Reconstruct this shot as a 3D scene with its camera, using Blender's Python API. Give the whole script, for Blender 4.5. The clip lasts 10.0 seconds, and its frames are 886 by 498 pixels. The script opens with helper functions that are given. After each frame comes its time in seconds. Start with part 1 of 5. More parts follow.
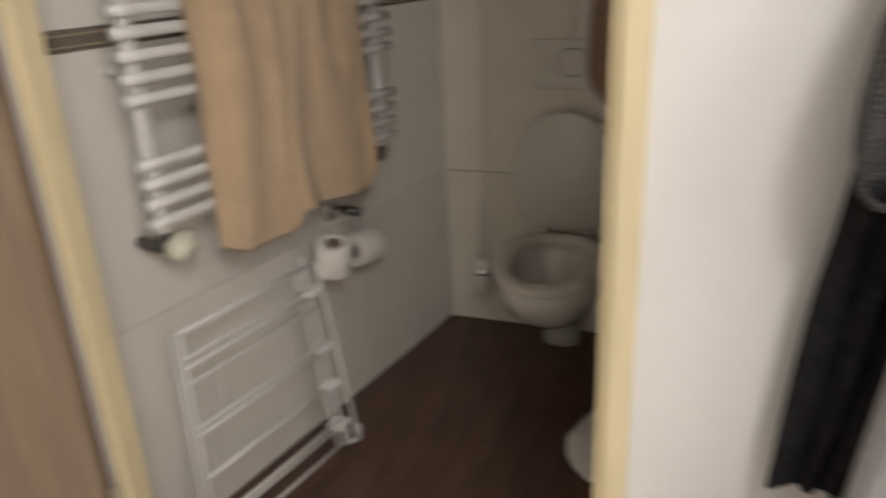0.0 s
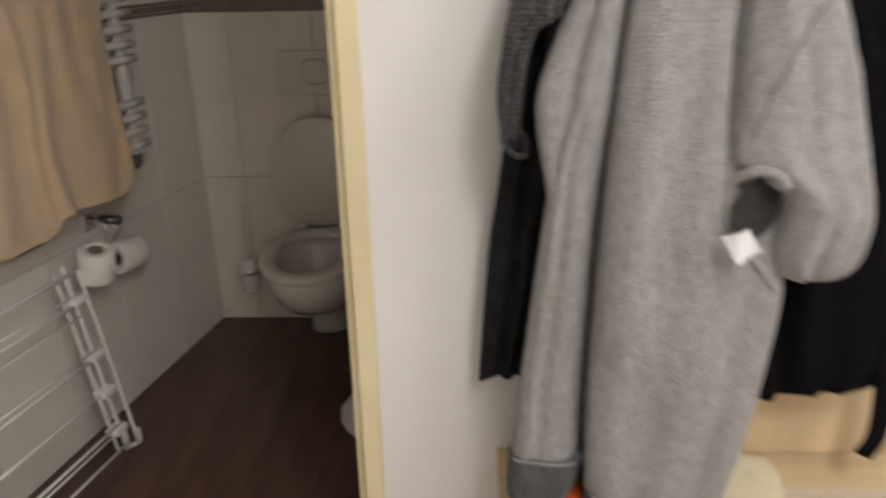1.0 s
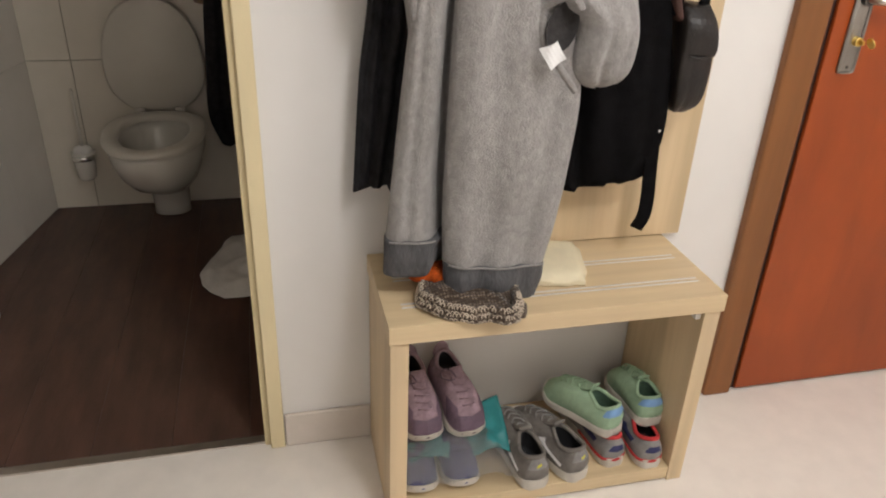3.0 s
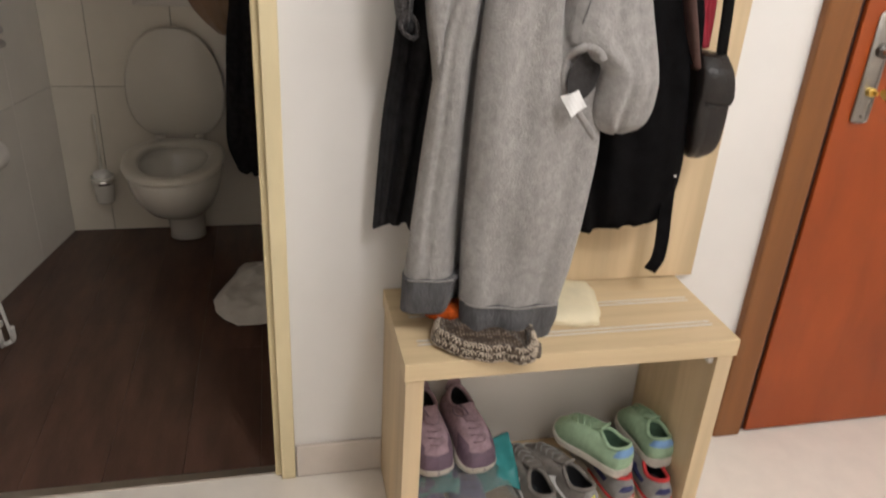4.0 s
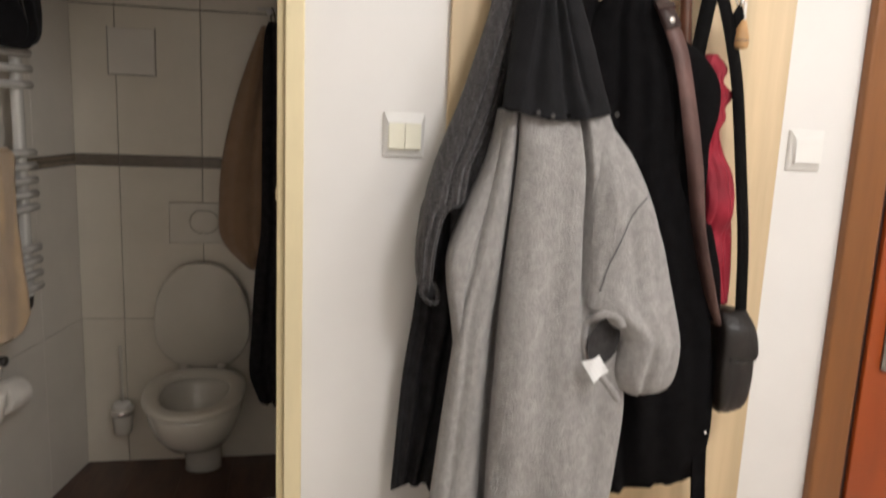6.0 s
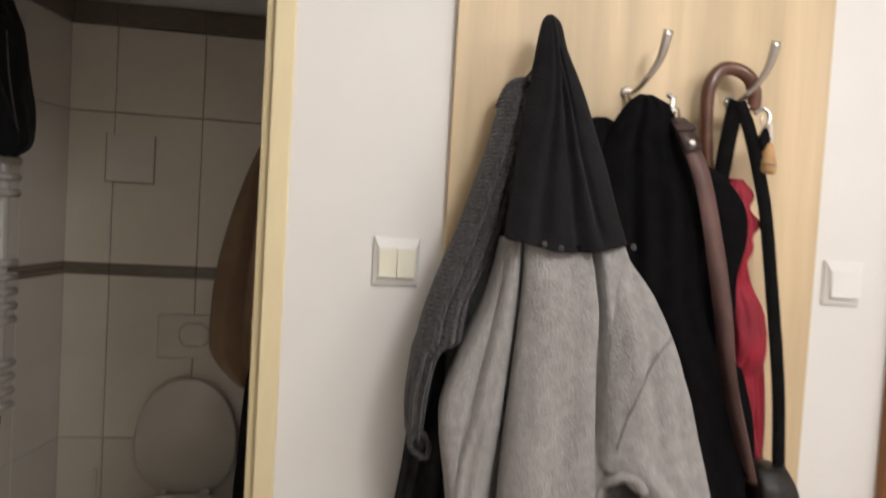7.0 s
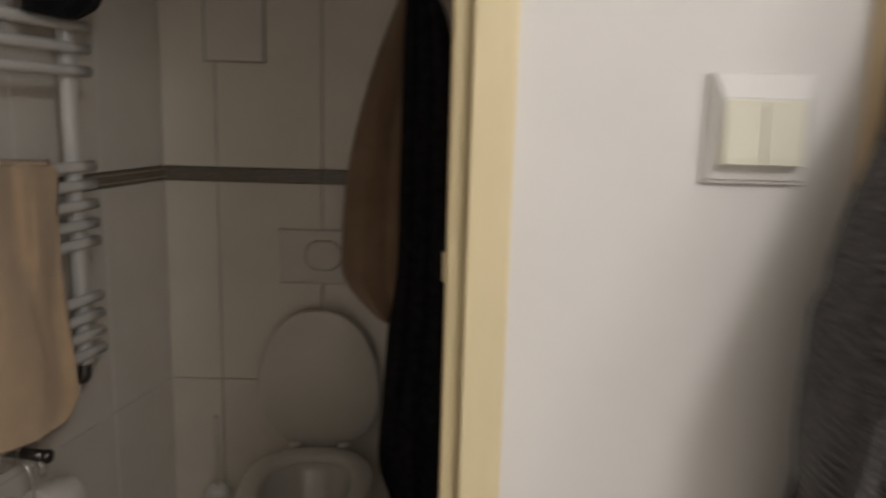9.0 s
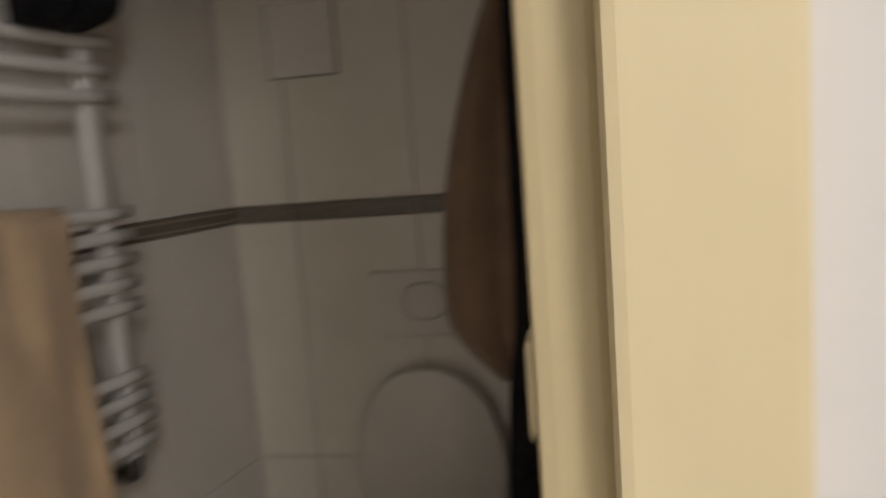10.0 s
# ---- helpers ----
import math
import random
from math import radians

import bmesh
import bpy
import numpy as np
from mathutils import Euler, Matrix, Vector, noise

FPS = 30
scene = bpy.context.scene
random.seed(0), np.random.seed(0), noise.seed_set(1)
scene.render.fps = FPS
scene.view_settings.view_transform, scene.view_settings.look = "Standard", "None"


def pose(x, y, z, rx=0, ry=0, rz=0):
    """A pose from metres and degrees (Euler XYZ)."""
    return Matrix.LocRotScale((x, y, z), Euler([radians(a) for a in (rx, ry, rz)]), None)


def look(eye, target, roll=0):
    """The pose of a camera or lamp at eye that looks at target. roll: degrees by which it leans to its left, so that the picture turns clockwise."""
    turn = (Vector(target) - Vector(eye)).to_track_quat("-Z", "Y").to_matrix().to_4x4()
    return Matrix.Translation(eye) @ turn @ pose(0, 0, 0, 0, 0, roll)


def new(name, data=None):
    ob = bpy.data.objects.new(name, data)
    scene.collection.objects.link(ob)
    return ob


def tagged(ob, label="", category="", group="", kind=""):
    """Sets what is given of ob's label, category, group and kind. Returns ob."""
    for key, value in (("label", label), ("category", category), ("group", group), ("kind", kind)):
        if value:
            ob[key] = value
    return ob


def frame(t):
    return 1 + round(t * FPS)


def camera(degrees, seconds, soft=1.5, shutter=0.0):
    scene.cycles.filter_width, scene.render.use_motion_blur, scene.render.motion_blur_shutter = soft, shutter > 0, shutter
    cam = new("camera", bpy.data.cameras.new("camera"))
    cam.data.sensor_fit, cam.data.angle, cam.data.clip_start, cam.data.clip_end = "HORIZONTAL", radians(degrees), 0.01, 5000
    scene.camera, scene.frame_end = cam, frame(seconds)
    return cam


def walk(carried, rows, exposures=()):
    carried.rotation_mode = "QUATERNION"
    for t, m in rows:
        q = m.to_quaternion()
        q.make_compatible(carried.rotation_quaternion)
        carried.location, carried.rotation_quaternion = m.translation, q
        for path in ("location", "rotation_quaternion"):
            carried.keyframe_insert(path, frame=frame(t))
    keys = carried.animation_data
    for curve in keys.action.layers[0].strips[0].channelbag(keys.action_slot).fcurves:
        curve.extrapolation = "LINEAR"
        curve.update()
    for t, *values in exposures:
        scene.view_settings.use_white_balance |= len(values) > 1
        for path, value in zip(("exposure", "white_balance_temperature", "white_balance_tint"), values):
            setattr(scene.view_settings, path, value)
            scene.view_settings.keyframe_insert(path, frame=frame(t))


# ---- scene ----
cam = camera(61.8, 10.0, soft=2.0, shutter=0.75)
PATH = [
    (0, (0.686, -0.923, 1.380), (-0.160, 1.294, 0.420), -2.69),
    (0.3, (0.704, -0.956, 1.390), (0.265, 1.353, 0.425), -0.96),
    (0.5, (0.725, -1.016, 1.394), (0.517, 1.347, 0.430), 0.52),
    (0.8, (0.768, -1.086, 1.382), (0.584, 1.287, 0.443), -0.26),
    (1, (0.770, -1.160, 1.391), (0.688, 1.221, 0.454), -1.08),
    (1.5, (0.734, -1.285, 1.401), (1.037, 1.080, 0.469), -1.14),
    (2, (0.655, -1.417, 1.350), (1.198, 0.873, 0.342), 3.15),
    (2.5, (0.638, -1.490, 1.332), (1.192, 0.709, 0.144), 2.04),
    (4, (0.600, -1.497, 1.369), (1.142, 0.747, 0.261), 3.50),
    (4.5, (0.606, -1.478, 1.396), (1.113, 0.851, 0.459), 3.69),
    (5, (0.599, -1.481, 1.414), (1.071, 0.917, 0.656), 3.46),
    (5.5, (0.605, -1.465, 1.440), (1.077, 0.978, 0.830), 2.68),
    (7, (0.664, -1.298, 1.516), (1.090, 1.225, 1.401), 3.39),
    (7.3, (0.726, -1.159, 1.506), (1.002, 1.381, 1.477), 3.90),
    (7.5, (0.733, -1.157, 1.502), (0.846, 1.400, 1.478), 5.14),
    (7.8, (0.715, -1.045, 1.483), (0.626, 1.509, 1.382), 2.28),
    (8, (0.675, -0.981, 1.469), (0.599, 1.575, 1.333), 1.33),
    (8.3, (0.601, -0.876, 1.467), (0.641, 1.670, 1.230), -0.45),
    (8.5, (0.549, -0.824, 1.454), (0.661, 1.716, 1.146), 1.22),
    (8.8, (0.538, -0.695, 1.433), (0.677, 1.828, 1.033), 1.21),
    (9, (0.547, -0.593, 1.435), (0.583, 1.925, 0.980), 1.63),
    (9.3, (0.569, -0.446, 1.431), (0.248, 2.028, 0.949), 1.65),
    (9.5, (0.580, -0.350, 1.400), (-0.031, 2.093, 0.933), -1.55),
    (9.7, (0.579, -0.255, 1.378), (-0.111, 2.171, 0.959), -3.07),
    (10, (0.567, -0.145, 1.364), (0.144, 2.356, 1.035), -4.29),
]
EXPOSURES = [(t, e, 5450, 10) for t, e in ((0.0, 0.27), (1.0, 0.08), (2.0, 0.10), (3.0, 0.13), (4.5, 0.13), (5.5, 0.15), (7.0, -0.07), (7.5, -0.18), (8.5, -0.20), (9.0, -0.28), (9.5, -0.15), (10.0, 0.0))]
walk(cam, [(t, look(eye, target, roll)) for t, eye, target, roll in PATH], EXPOSURES)

# ---- light: two warm ceiling lamps in the hall, both unseen, one behind the camera and a weaker one before the entrance door, added to brighten it and the bathroom's left wall; the bathroom is lit through its doorway ----
world = bpy.data.worlds.new("world")
world.use_nodes = True
world.node_tree.nodes["Background"].inputs[0].default_value = (1.0, 0.85, 0.7, 1)
world.node_tree.nodes["Background"].inputs[1].default_value = 0.02
scene.world = world
for at, power in (((1.30, -1.60, 2.40), 48), ((2.35, -1.75, 2.40), 25)):
    bulb = bpy.data.lights.new("hall_lamp", "POINT")
    bulb.energy, bulb.color, bulb.shadow_soft_size = power, (1.0, 0.875, 0.72), 0.20
    new("hall_lamp", bulb).location = at


# ---- materials ----
def mat(name, color, rough=0.6, vary=0.12, scale=8.0, bump=0.0, bump_scale=120.0, metal=0.0, spec=0.5, stretch=(1, 1, 1), second=None, rand=0.0, coat=0.0, stain=0.0, sheen=0.0):
    """Noise-varied surface: vary shifts the colour at scale, bump gives fine relief, rand sets objects apart, stain adds large soft soiling."""
    m = bpy.data.materials.new(name)
    m.use_nodes = True
    nt = m.node_tree
    b = nt.nodes["Principled BSDF"]
    b.inputs["Roughness"].default_value, b.inputs["Metallic"].default_value = rough, metal
    b.inputs["Specular IOR Level"].default_value = spec
    b.inputs["Coat Weight"].default_value = coat
    b.inputs["Sheen Weight"].default_value = sheen
    tc = nt.nodes.new("ShaderNodeTexCoord")
    mp = nt.nodes.new("ShaderNodeMapping")
    mp.inputs["Scale"].default_value = stretch
    nt.links.new(tc.outputs["Object"], mp.inputs["Vector"])
    n1 = nt.nodes.new("ShaderNodeTexNoise")
    n1.inputs["Scale"].default_value, n1.inputs["Detail"].default_value = scale, 6
    n1.inputs["Roughness"].default_value = 0.58
    n1.inputs["Distortion"].default_value = 0.5 if stretch[2] < 1 else 0.0
    nt.links.new(mp.outputs[0], n1.inputs["Vector"])
    mix = nt.nodes.new("ShaderNodeMix")
    mix.data_type = "RGBA"
    other = second or tuple(c * (1 - 2.2 * vary) for c in color)
    mix.inputs["A"].default_value = (*other, 1)
    mix.inputs["B"].default_value = (*(min(1, c * (1 + 0.6 * vary)) for c in color), 1)
    ramp = nt.nodes.new("ShaderNodeMapRange")
    ramp.inputs["From Min"].default_value, ramp.inputs["From Max"].default_value = 0.3, 0.68
    nt.links.new(n1.outputs["Fac"], ramp.inputs["Value"])
    nt.links.new(ramp.outputs[0], mix.inputs["Factor"])
    out = mix.outputs["Result"]
    if rand or stain:
        hsv = nt.nodes.new("ShaderNodeHueSaturation")
        nt.links.new(out, hsv.inputs["Color"])
        val = None
        if rand:
            info = nt.nodes.new("ShaderNodeObjectInfo")
            r = nt.nodes.new("ShaderNodeMapRange")
            r.inputs["To Min"].default_value, r.inputs["To Max"].default_value = 1 - rand, 1 + rand
            nt.links.new(info.outputs["Random"], r.inputs["Value"])
            val = r.outputs[0]
        if stain:
            n3 = nt.nodes.new("ShaderNodeTexNoise")
            n3.inputs["Scale"].default_value, n3.inputs["Detail"].default_value = 1.7, 3
            nt.links.new(tc.outputs["Object"], n3.inputs["Vector"])
            r3 = nt.nodes.new("ShaderNodeMapRange")
            r3.inputs["From Min"].default_value, r3.inputs["From Max"].default_value = 0.35, 0.65
            r3.inputs["To Min"].default_value, r3.inputs["To Max"].default_value = 1 - stain, 1 + stain * 0.4
            nt.links.new(n3.outputs["Fac"], r3.inputs["Value"])
            if val:
                mul = nt.nodes.new("ShaderNodeMath")
                mul.operation = "MULTIPLY"
                nt.links.new(val, mul.inputs[0])
                nt.links.new(r3.outputs[0], mul.inputs[1])
                val = mul.outputs[0]
            else:
                val = r3.outputs[0]
        nt.links.new(val, hsv.inputs["Value"])
        out = hsv.outputs[0]
    nt.links.new(out, b.inputs["Base Color"])
    if bump:
        n2 = nt.nodes.new("ShaderNodeTexNoise")
        n2.inputs["Scale"].default_value, n2.inputs["Detail"].default_value = bump_scale, 3
        nt.links.new(mp.outputs[0], n2.inputs["Vector"])
        bp = nt.nodes.new("ShaderNodeBump")
        bp.inputs["Strength"].default_value, bp.inputs["Distance"].default_value = bump, 0.004
        nt.links.new(n2.outputs["Fac"], bp.inputs["Height"])
        nt.links.new(bp.outputs[0], b.inputs["Normal"])
    return m


def knit_mat(name, dark, light, across, up, flecks=0.0):
    """Knitted wool: rows of stitches as relief, with the yarn's own flecks."""
    m = mat(name, light, 0.95, second=dark, scale=90, bump=0.0, spec=0.1, sheen=0.2)
    nt = m.node_tree
    b = nt.nodes["Principled BSDF"]
    tc = nt.nodes.new("ShaderNodeTexCoord")
    mp = nt.nodes.new("ShaderNodeMapping")
    mp.inputs["Scale"].default_value = (across, across, up)
    nt.links.new(tc.outputs["Object"], mp.inputs["Vector"])
    if flecks:
        v = nt.nodes.new("ShaderNodeTexVoronoi")
        v.inputs["Scale"].default_value, v.inputs["Randomness"].default_value = 1.0, 0.35
        nt.links.new(mp.outputs[0], v.inputs["Vector"])
        height, turned = v.outputs["Distance"], True
    else:
        rows_w, cols_w, both = nt.nodes.new("ShaderNodeTexWave"), nt.nodes.new("ShaderNodeTexWave"), nt.nodes.new("ShaderNodeMath")
        rows_w.bands_direction, cols_w.bands_direction = "Z", "X"
        for w in (rows_w, cols_w):
            w.inputs["Scale"].default_value, w.inputs["Distortion"].default_value, w.inputs["Detail"].default_value, w.inputs["Detail Scale"].default_value = 0.40, 5.0, 2.0, 1.5
            nt.links.new(mp.outputs[0], w.inputs["Vector"])
        both.operation = "MULTIPLY"
        nt.links.new(rows_w.outputs["Fac"], both.inputs[0])
        nt.links.new(cols_w.outputs["Fac"], both.inputs[1])
        height, turned = both.outputs[0], False
    bp = nt.nodes.new("ShaderNodeBump")
    bp.invert = turned
    bp.inputs["Strength"].default_value, bp.inputs["Distance"].default_value = 0.75, 0.005
    nt.links.new(height, bp.inputs["Height"])
    nt.links.new(bp.outputs[0], b.inputs["Normal"])
    if flecks:
        mix = nt.nodes.new("ShaderNodeMix")
        mix.data_type = "RGBA"
        r = nt.nodes.new("ShaderNodeMapRange")
        r.inputs["From Min"].default_value, r.inputs["From Max"].default_value = 0.12, 0.50
        nt.links.new(v.outputs["Distance"], r.inputs["Value"])
        nt.links.new(r.outputs[0], mix.inputs["Factor"])
        mix.inputs["A"].default_value, mix.inputs["B"].default_value = (*light, 1), (*dark, 1)
        nt.links.new(mix.outputs["Result"], b.inputs["Base Color"])
    return m


WALL = mat("wall_paint", (0.80, 0.775, 0.74), 0.85, 0.02, 3, 0.035, 260, stain=0.03)
CEIL = mat("ceiling_paint", (0.82, 0.81, 0.78), 0.9, 0.02, 3, 0.1, 200)
HALL_FLOOR = mat("hall_vinyl", (0.84, 0.785, 0.715), 0.42, 0.025, 14, 0.08, 300, stain=0.03)
BASE = mat("baseboard_vinyl", (0.71, 0.64, 0.57), 0.5, 0.05, 9, 0.05)
CREAM = mat("cream_door_paint", (0.78, 0.67, 0.41), 0.45, 0.03, 6, 0.04, 70, stretch=(3, 3, 0.7), stain=0.06)
# the frame's cream, made darker for the door stop
CREAM_D = mat("darker_cream", (0.70, 0.59, 0.34), 0.5, 0.05, 6, 0.05, 70, stretch=(6, 6, 0.7))
LEAF = mat("brown_veneer", (0.285, 0.208, 0.138), 0.5, 0.12, 5, 0.1, 90, stretch=(8, 8, 0.6))
TILE = mat("white_tile", (0.76, 0.705, 0.60), 0.22, 0.03, 5, 0.03, 30, rand=0.035)
TILE_L = mat("grey_white_tile", (0.79, 0.745, 0.67), 0.24, 0.03, 5, 0.03, 30, rand=0.03)
JOINT = mat("hatch_joint", (0.36, 0.33, 0.28), 0.9, 0.1, 20)
GROUT_L = mat("pale_grout", (0.56, 0.52, 0.46), 0.95, 0.12, 20, 0.15)
GROUT = mat("grout", (0.25, 0.23, 0.19), 0.95, 0.15, 20, 0.2)
BAND = mat("brown_border_tile", (0.195, 0.163, 0.126), 0.3, 0.14, 25, 0.1, 60, stretch=(1, 1, 6))
BAND_LINE = mat("beige_border_line", (0.42, 0.34, 0.24), 0.35, 0.1, 25)
PLANK = mat("dark_plank", (0.118, 0.060, 0.041), 0.33, 0.22, 5, 0.15, 80, stretch=(3, 0.7, 3), second=(0.052, 0.029, 0.021), rand=0.10)
STEEL = mat("brushed_steel", (0.62, 0.58, 0.53), 0.3, 0.05, 20, 0.05, 200, metal=1.0)
NICKEL = mat("worn_nickel", (0.40, 0.375, 0.34), 0.42, 0.10, 18, 0.05, 200, metal=1.0)
CHROME = mat("chrome", (0.86, 0.85, 0.83), 0.22, 0.02, 20, metal=1.0)
ALUMINIUM = mat("aluminium_strip", (0.74, 0.72, 0.70), 0.5, 0.04, 20, metal=0.35)
DARK_METAL = mat("dark_chrome", (0.16, 0.15, 0.14), 0.3, 0.1, 20, metal=1.0)
BRASS = mat("brass", (0.85, 0.62, 0.18), 0.28, 0.06, 30, metal=1.0)
OAK = mat("pale_oak_laminate", (0.66, 0.515, 0.32), 0.5, 0.14, 3.0, 0.06, 160, stretch=(7, 7, 0.5), second=(0.58, 0.445, 0.26), stain=0.05)
def figured(m, amount, scale):
    """Adds the drawn-out flame figure of sawn oak."""
    nt = m.node_tree
    b = nt.nodes["Principled BSDF"]
    old = b.inputs["Base Color"].links[0].from_socket
    tc, mp, w, r, mul = (nt.nodes.new("ShaderNode" + k) for k in ("TexCoord", "Mapping", "TexWave", "MapRange", "HueSaturation"))
    mp.inputs["Scale"].default_value = (1.0, 1.0, 0.10)
    w.bands_direction = "X"
    for k, v in (("Scale", scale), ("Distortion", 9.0), ("Detail", 3.0), ("Detail Scale", 1.3), ("Detail Roughness", 0.6)):
        w.inputs[k].default_value = v
    r.inputs["To Min"].default_value, r.inputs["To Max"].default_value = 1 - amount, 1 + 0.4 * amount
    nt.links.new(tc.outputs["Object"], mp.inputs["Vector"])
    nt.links.new(mp.outputs[0], w.inputs["Vector"])
    nt.links.new(w.outputs["Fac"], r.inputs["Value"])
    nt.links.new(r.outputs[0], mul.inputs["Value"])
    nt.links.new(old, mul.inputs["Color"])
    nt.links.new(mul.outputs[0], b.inputs["Base Color"])
    return m


figured(OAK, 0.12, 2.6)
OAK_H = mat("pale_oak_laminate_cross", (0.63, 0.50, 0.30), 0.45, 0.14, 3.5, 0.08, 160, stretch=(0.55, 9, 9), second=(0.57, 0.44, 0.26))
DOOR_WOOD = mat("orange_lacquered_wood", (0.315, 0.062, 0.008), 0.36, 0.2, 3.0, 0.03, 90, stretch=(3, 3, 0.8), second=(0.270, 0.055, 0.008), coat=0.12, spec=0.35, stain=0.14)
FRAME_WOOD = mat("brown_lacquered_wood", (0.225, 0.090, 0.024), 0.42, 0.2, 3, 0.04, 90, stretch=(6, 6, 0.5), second=(0.195, 0.078, 0.022), coat=0.1, spec=0.35)
DARK_GAP = mat("door_gap_shade", (0.05, 0.018, 0.012), 0.7, 0.1, 12)
PLASTIC = mat("white_plastic", (0.80, 0.78, 0.74), 0.3, 0.02, 10)
IVORY = mat("ivory_plastic", (0.80, 0.77, 0.62), 0.35, 0.03, 10)
ENAMEL = mat("white_enamel", (0.78, 0.76, 0.72), 0.25, 0.03, 12)
CERAMIC = mat("white_ceramic", (0.72, 0.69, 0.62), 0.12, 0.02, 6, coat=0.4)
SEAT = mat("white_seat_plastic", (0.70, 0.66, 0.58), 0.28, 0.02, 6)
# bowl water, with the drain's shade put into its colour
WATER_DARK = mat("shaded_drain", (0.05, 0.045, 0.04), 0.1, 0.1, 8)
PAPER = mat("tissue_paper", (0.80, 0.76, 0.70), 0.95, 0.04, 30, 0.3, 90)
CARD = mat("cardboard", (0.20, 0.145, 0.10), 0.9, 0.1, 30)
BROWN_TOWEL = mat("brown_terry", (0.36, 0.235, 0.145), 0.95, 0.08, 14, 0.9, 420, spec=0.1, sheen=0.3)
TOWEL = mat("tan_terry", (0.66, 0.485, 0.295), 0.95, 0.05, 14, 0.9, 420, spec=0.1, sheen=0.4)
FLEECE = mat("grey_fleece", (0.348, 0.330, 0.315), 0.98, 0.10, 75, 0.9, 300, spec=0.05, sheen=0.25, stretch=(1, 1, 0.8), second=(0.262, 0.248, 0.238), stain=0.06)
FLEECE_D = mat("dark_grey_rib", (0.112, 0.110, 0.114), 0.95, 0.15, 90, 0.8, 300, spec=0.05, sheen=0.12, stretch=(1, 1, 0.3))
# grey fleece darkened to the shade inside the robe's armhole
ARMHOLE_SHADE = mat("armhole_shade", (0.055, 0.051, 0.050), 0.98, 0.1, 90, 0.5, 240, spec=0.05)
BLACK = mat("black_jersey", (0.0125, 0.012, 0.013), 0.95, 0.15, 30, 0.5, 260, spec=0.1, sheen=0.04)
BLACK_W = mat("black_wool", (0.0065, 0.006, 0.0065), 0.98, 0.2, 40, 0.6, 300, spec=0.06)
CHARCOAL = mat("charcoal_cloth", (0.026, 0.025, 0.026), 0.95, 0.2, 40, 0.6, 240, spec=0.08)
KNIT = knit_mat("grey_knit", (0.036, 0.033, 0.033), (0.078, 0.071, 0.070), 74, 110)
HAT = knit_mat("fleck_knit", (0.060, 0.042, 0.030), (0.24, 0.19, 0.14), 150, 110, flecks=1.0)
BEIGE_WOOL = mat("beige_wool", (0.62, 0.53, 0.42), 0.95, 0.1, 90, 0.4, 300, spec=0.1)
ORANGE = mat("orange_wool", (0.55, 0.10, 0.012), 0.95, 0.3, 60, 1.0, 220, spec=0.1)
LEATHER = mat("brown_leather", (0.125, 0.066, 0.056), 0.5, 0.2, 14, 0.25, 160)
LEATHER_D = mat("dark_brown_leather", (0.035, 0.018, 0.015), 0.4, 0.2, 14, 0.25, 160)
BAG = mat("dark_leather", (0.015, 0.011, 0.009), 0.46, 0.3, 14, 0.4, 160)
WEB = mat("black_webbing", (0.007, 0.0065, 0.0065), 0.95, 0.15, 30, 0.4, 260, spec=0.08)
RED = mat("red_nylon", (0.30, 0.008, 0.026), 0.75, 0.2, 10, 0.3, 60)
DARK_RED = mat("dark_red_cloth", (0.20, 0.010, 0.022), 0.9, 0.2, 20, 0.4, 200)
UMBRELLA_WOOD = mat("varnished_brown_wood", (0.14, 0.055, 0.030), 0.25, 0.25, 14, coat=0.4)
CORK = mat("pale_wood", (0.52, 0.30, 0.12), 0.6, 0.15, 20)
LABEL = mat("white_label", (0.78, 0.77, 0.76), 0.7, 0.04, 30)
CREAM_CLOTH = mat("cream_cloth", (0.76, 0.68, 0.47), 0.8, 0.05, 16, 0.3, 120)
WHITE_BAG = mat("white_plastic_bag", (0.76, 0.73, 0.68), 0.5, 0.06, 12, 0.5, 40)
MAUVE = mat("mauve_mesh", (0.33, 0.23, 0.268), 0.85, 0.15, 60, 0.5, 300)
MAUVE_D = mat("dark_mauve", (0.13, 0.085, 0.12), 0.7, 0.15, 40)
SOLE_W = mat("off_white_rubber", (0.58, 0.54, 0.47), 0.7, 0.1, 25)
SHOE_GREY = mat("grey_suede", (0.19, 0.172, 0.155), 0.9, 0.15, 40, 0.4, 260)
SHOE_GREY_L = mat("light_grey_suede", (0.27, 0.26, 0.25), 0.9, 0.12, 40, 0.4, 260)
GREEN = mat("mint_green_mesh", (0.33, 0.46, 0.30), 0.85, 0.07, 50, 0.5, 260)
GREEN_D = mat("dark_green_mesh", (0.10, 0.17, 0.11), 0.9, 0.15, 50, 0.4, 260)
BLUE_TAB = mat("light_blue_tab", (0.20, 0.35, 0.62), 0.6, 0.06, 30)
SHOE_RED = mat("red_suede", (0.50, 0.035, 0.035), 0.8, 0.12, 40, 0.3, 260)
NAVY = mat("navy_cloth", (0.035, 0.038, 0.12), 0.8, 0.15, 40)
SHOE_BLUE = mat("blue_mesh", (0.062, 0.070, 0.19), 0.8, 0.15, 50, 0.3, 260)
TEAL = mat("teal_plastic", (0.05, 0.25, 0.26), 0.4, 0.15, 16, 0.4, 50)
# dark lining of the shoes, also the painted shade in the cardigan cuff
INSIDE = mat("shoe_lining_cuff_shade", (0.018, 0.018, 0.02), 0.95, 0.1, 30)
YELLOW = mat("yellow_mark", (0.62, 0.58, 0.05), 0.6, 0.05, 30)


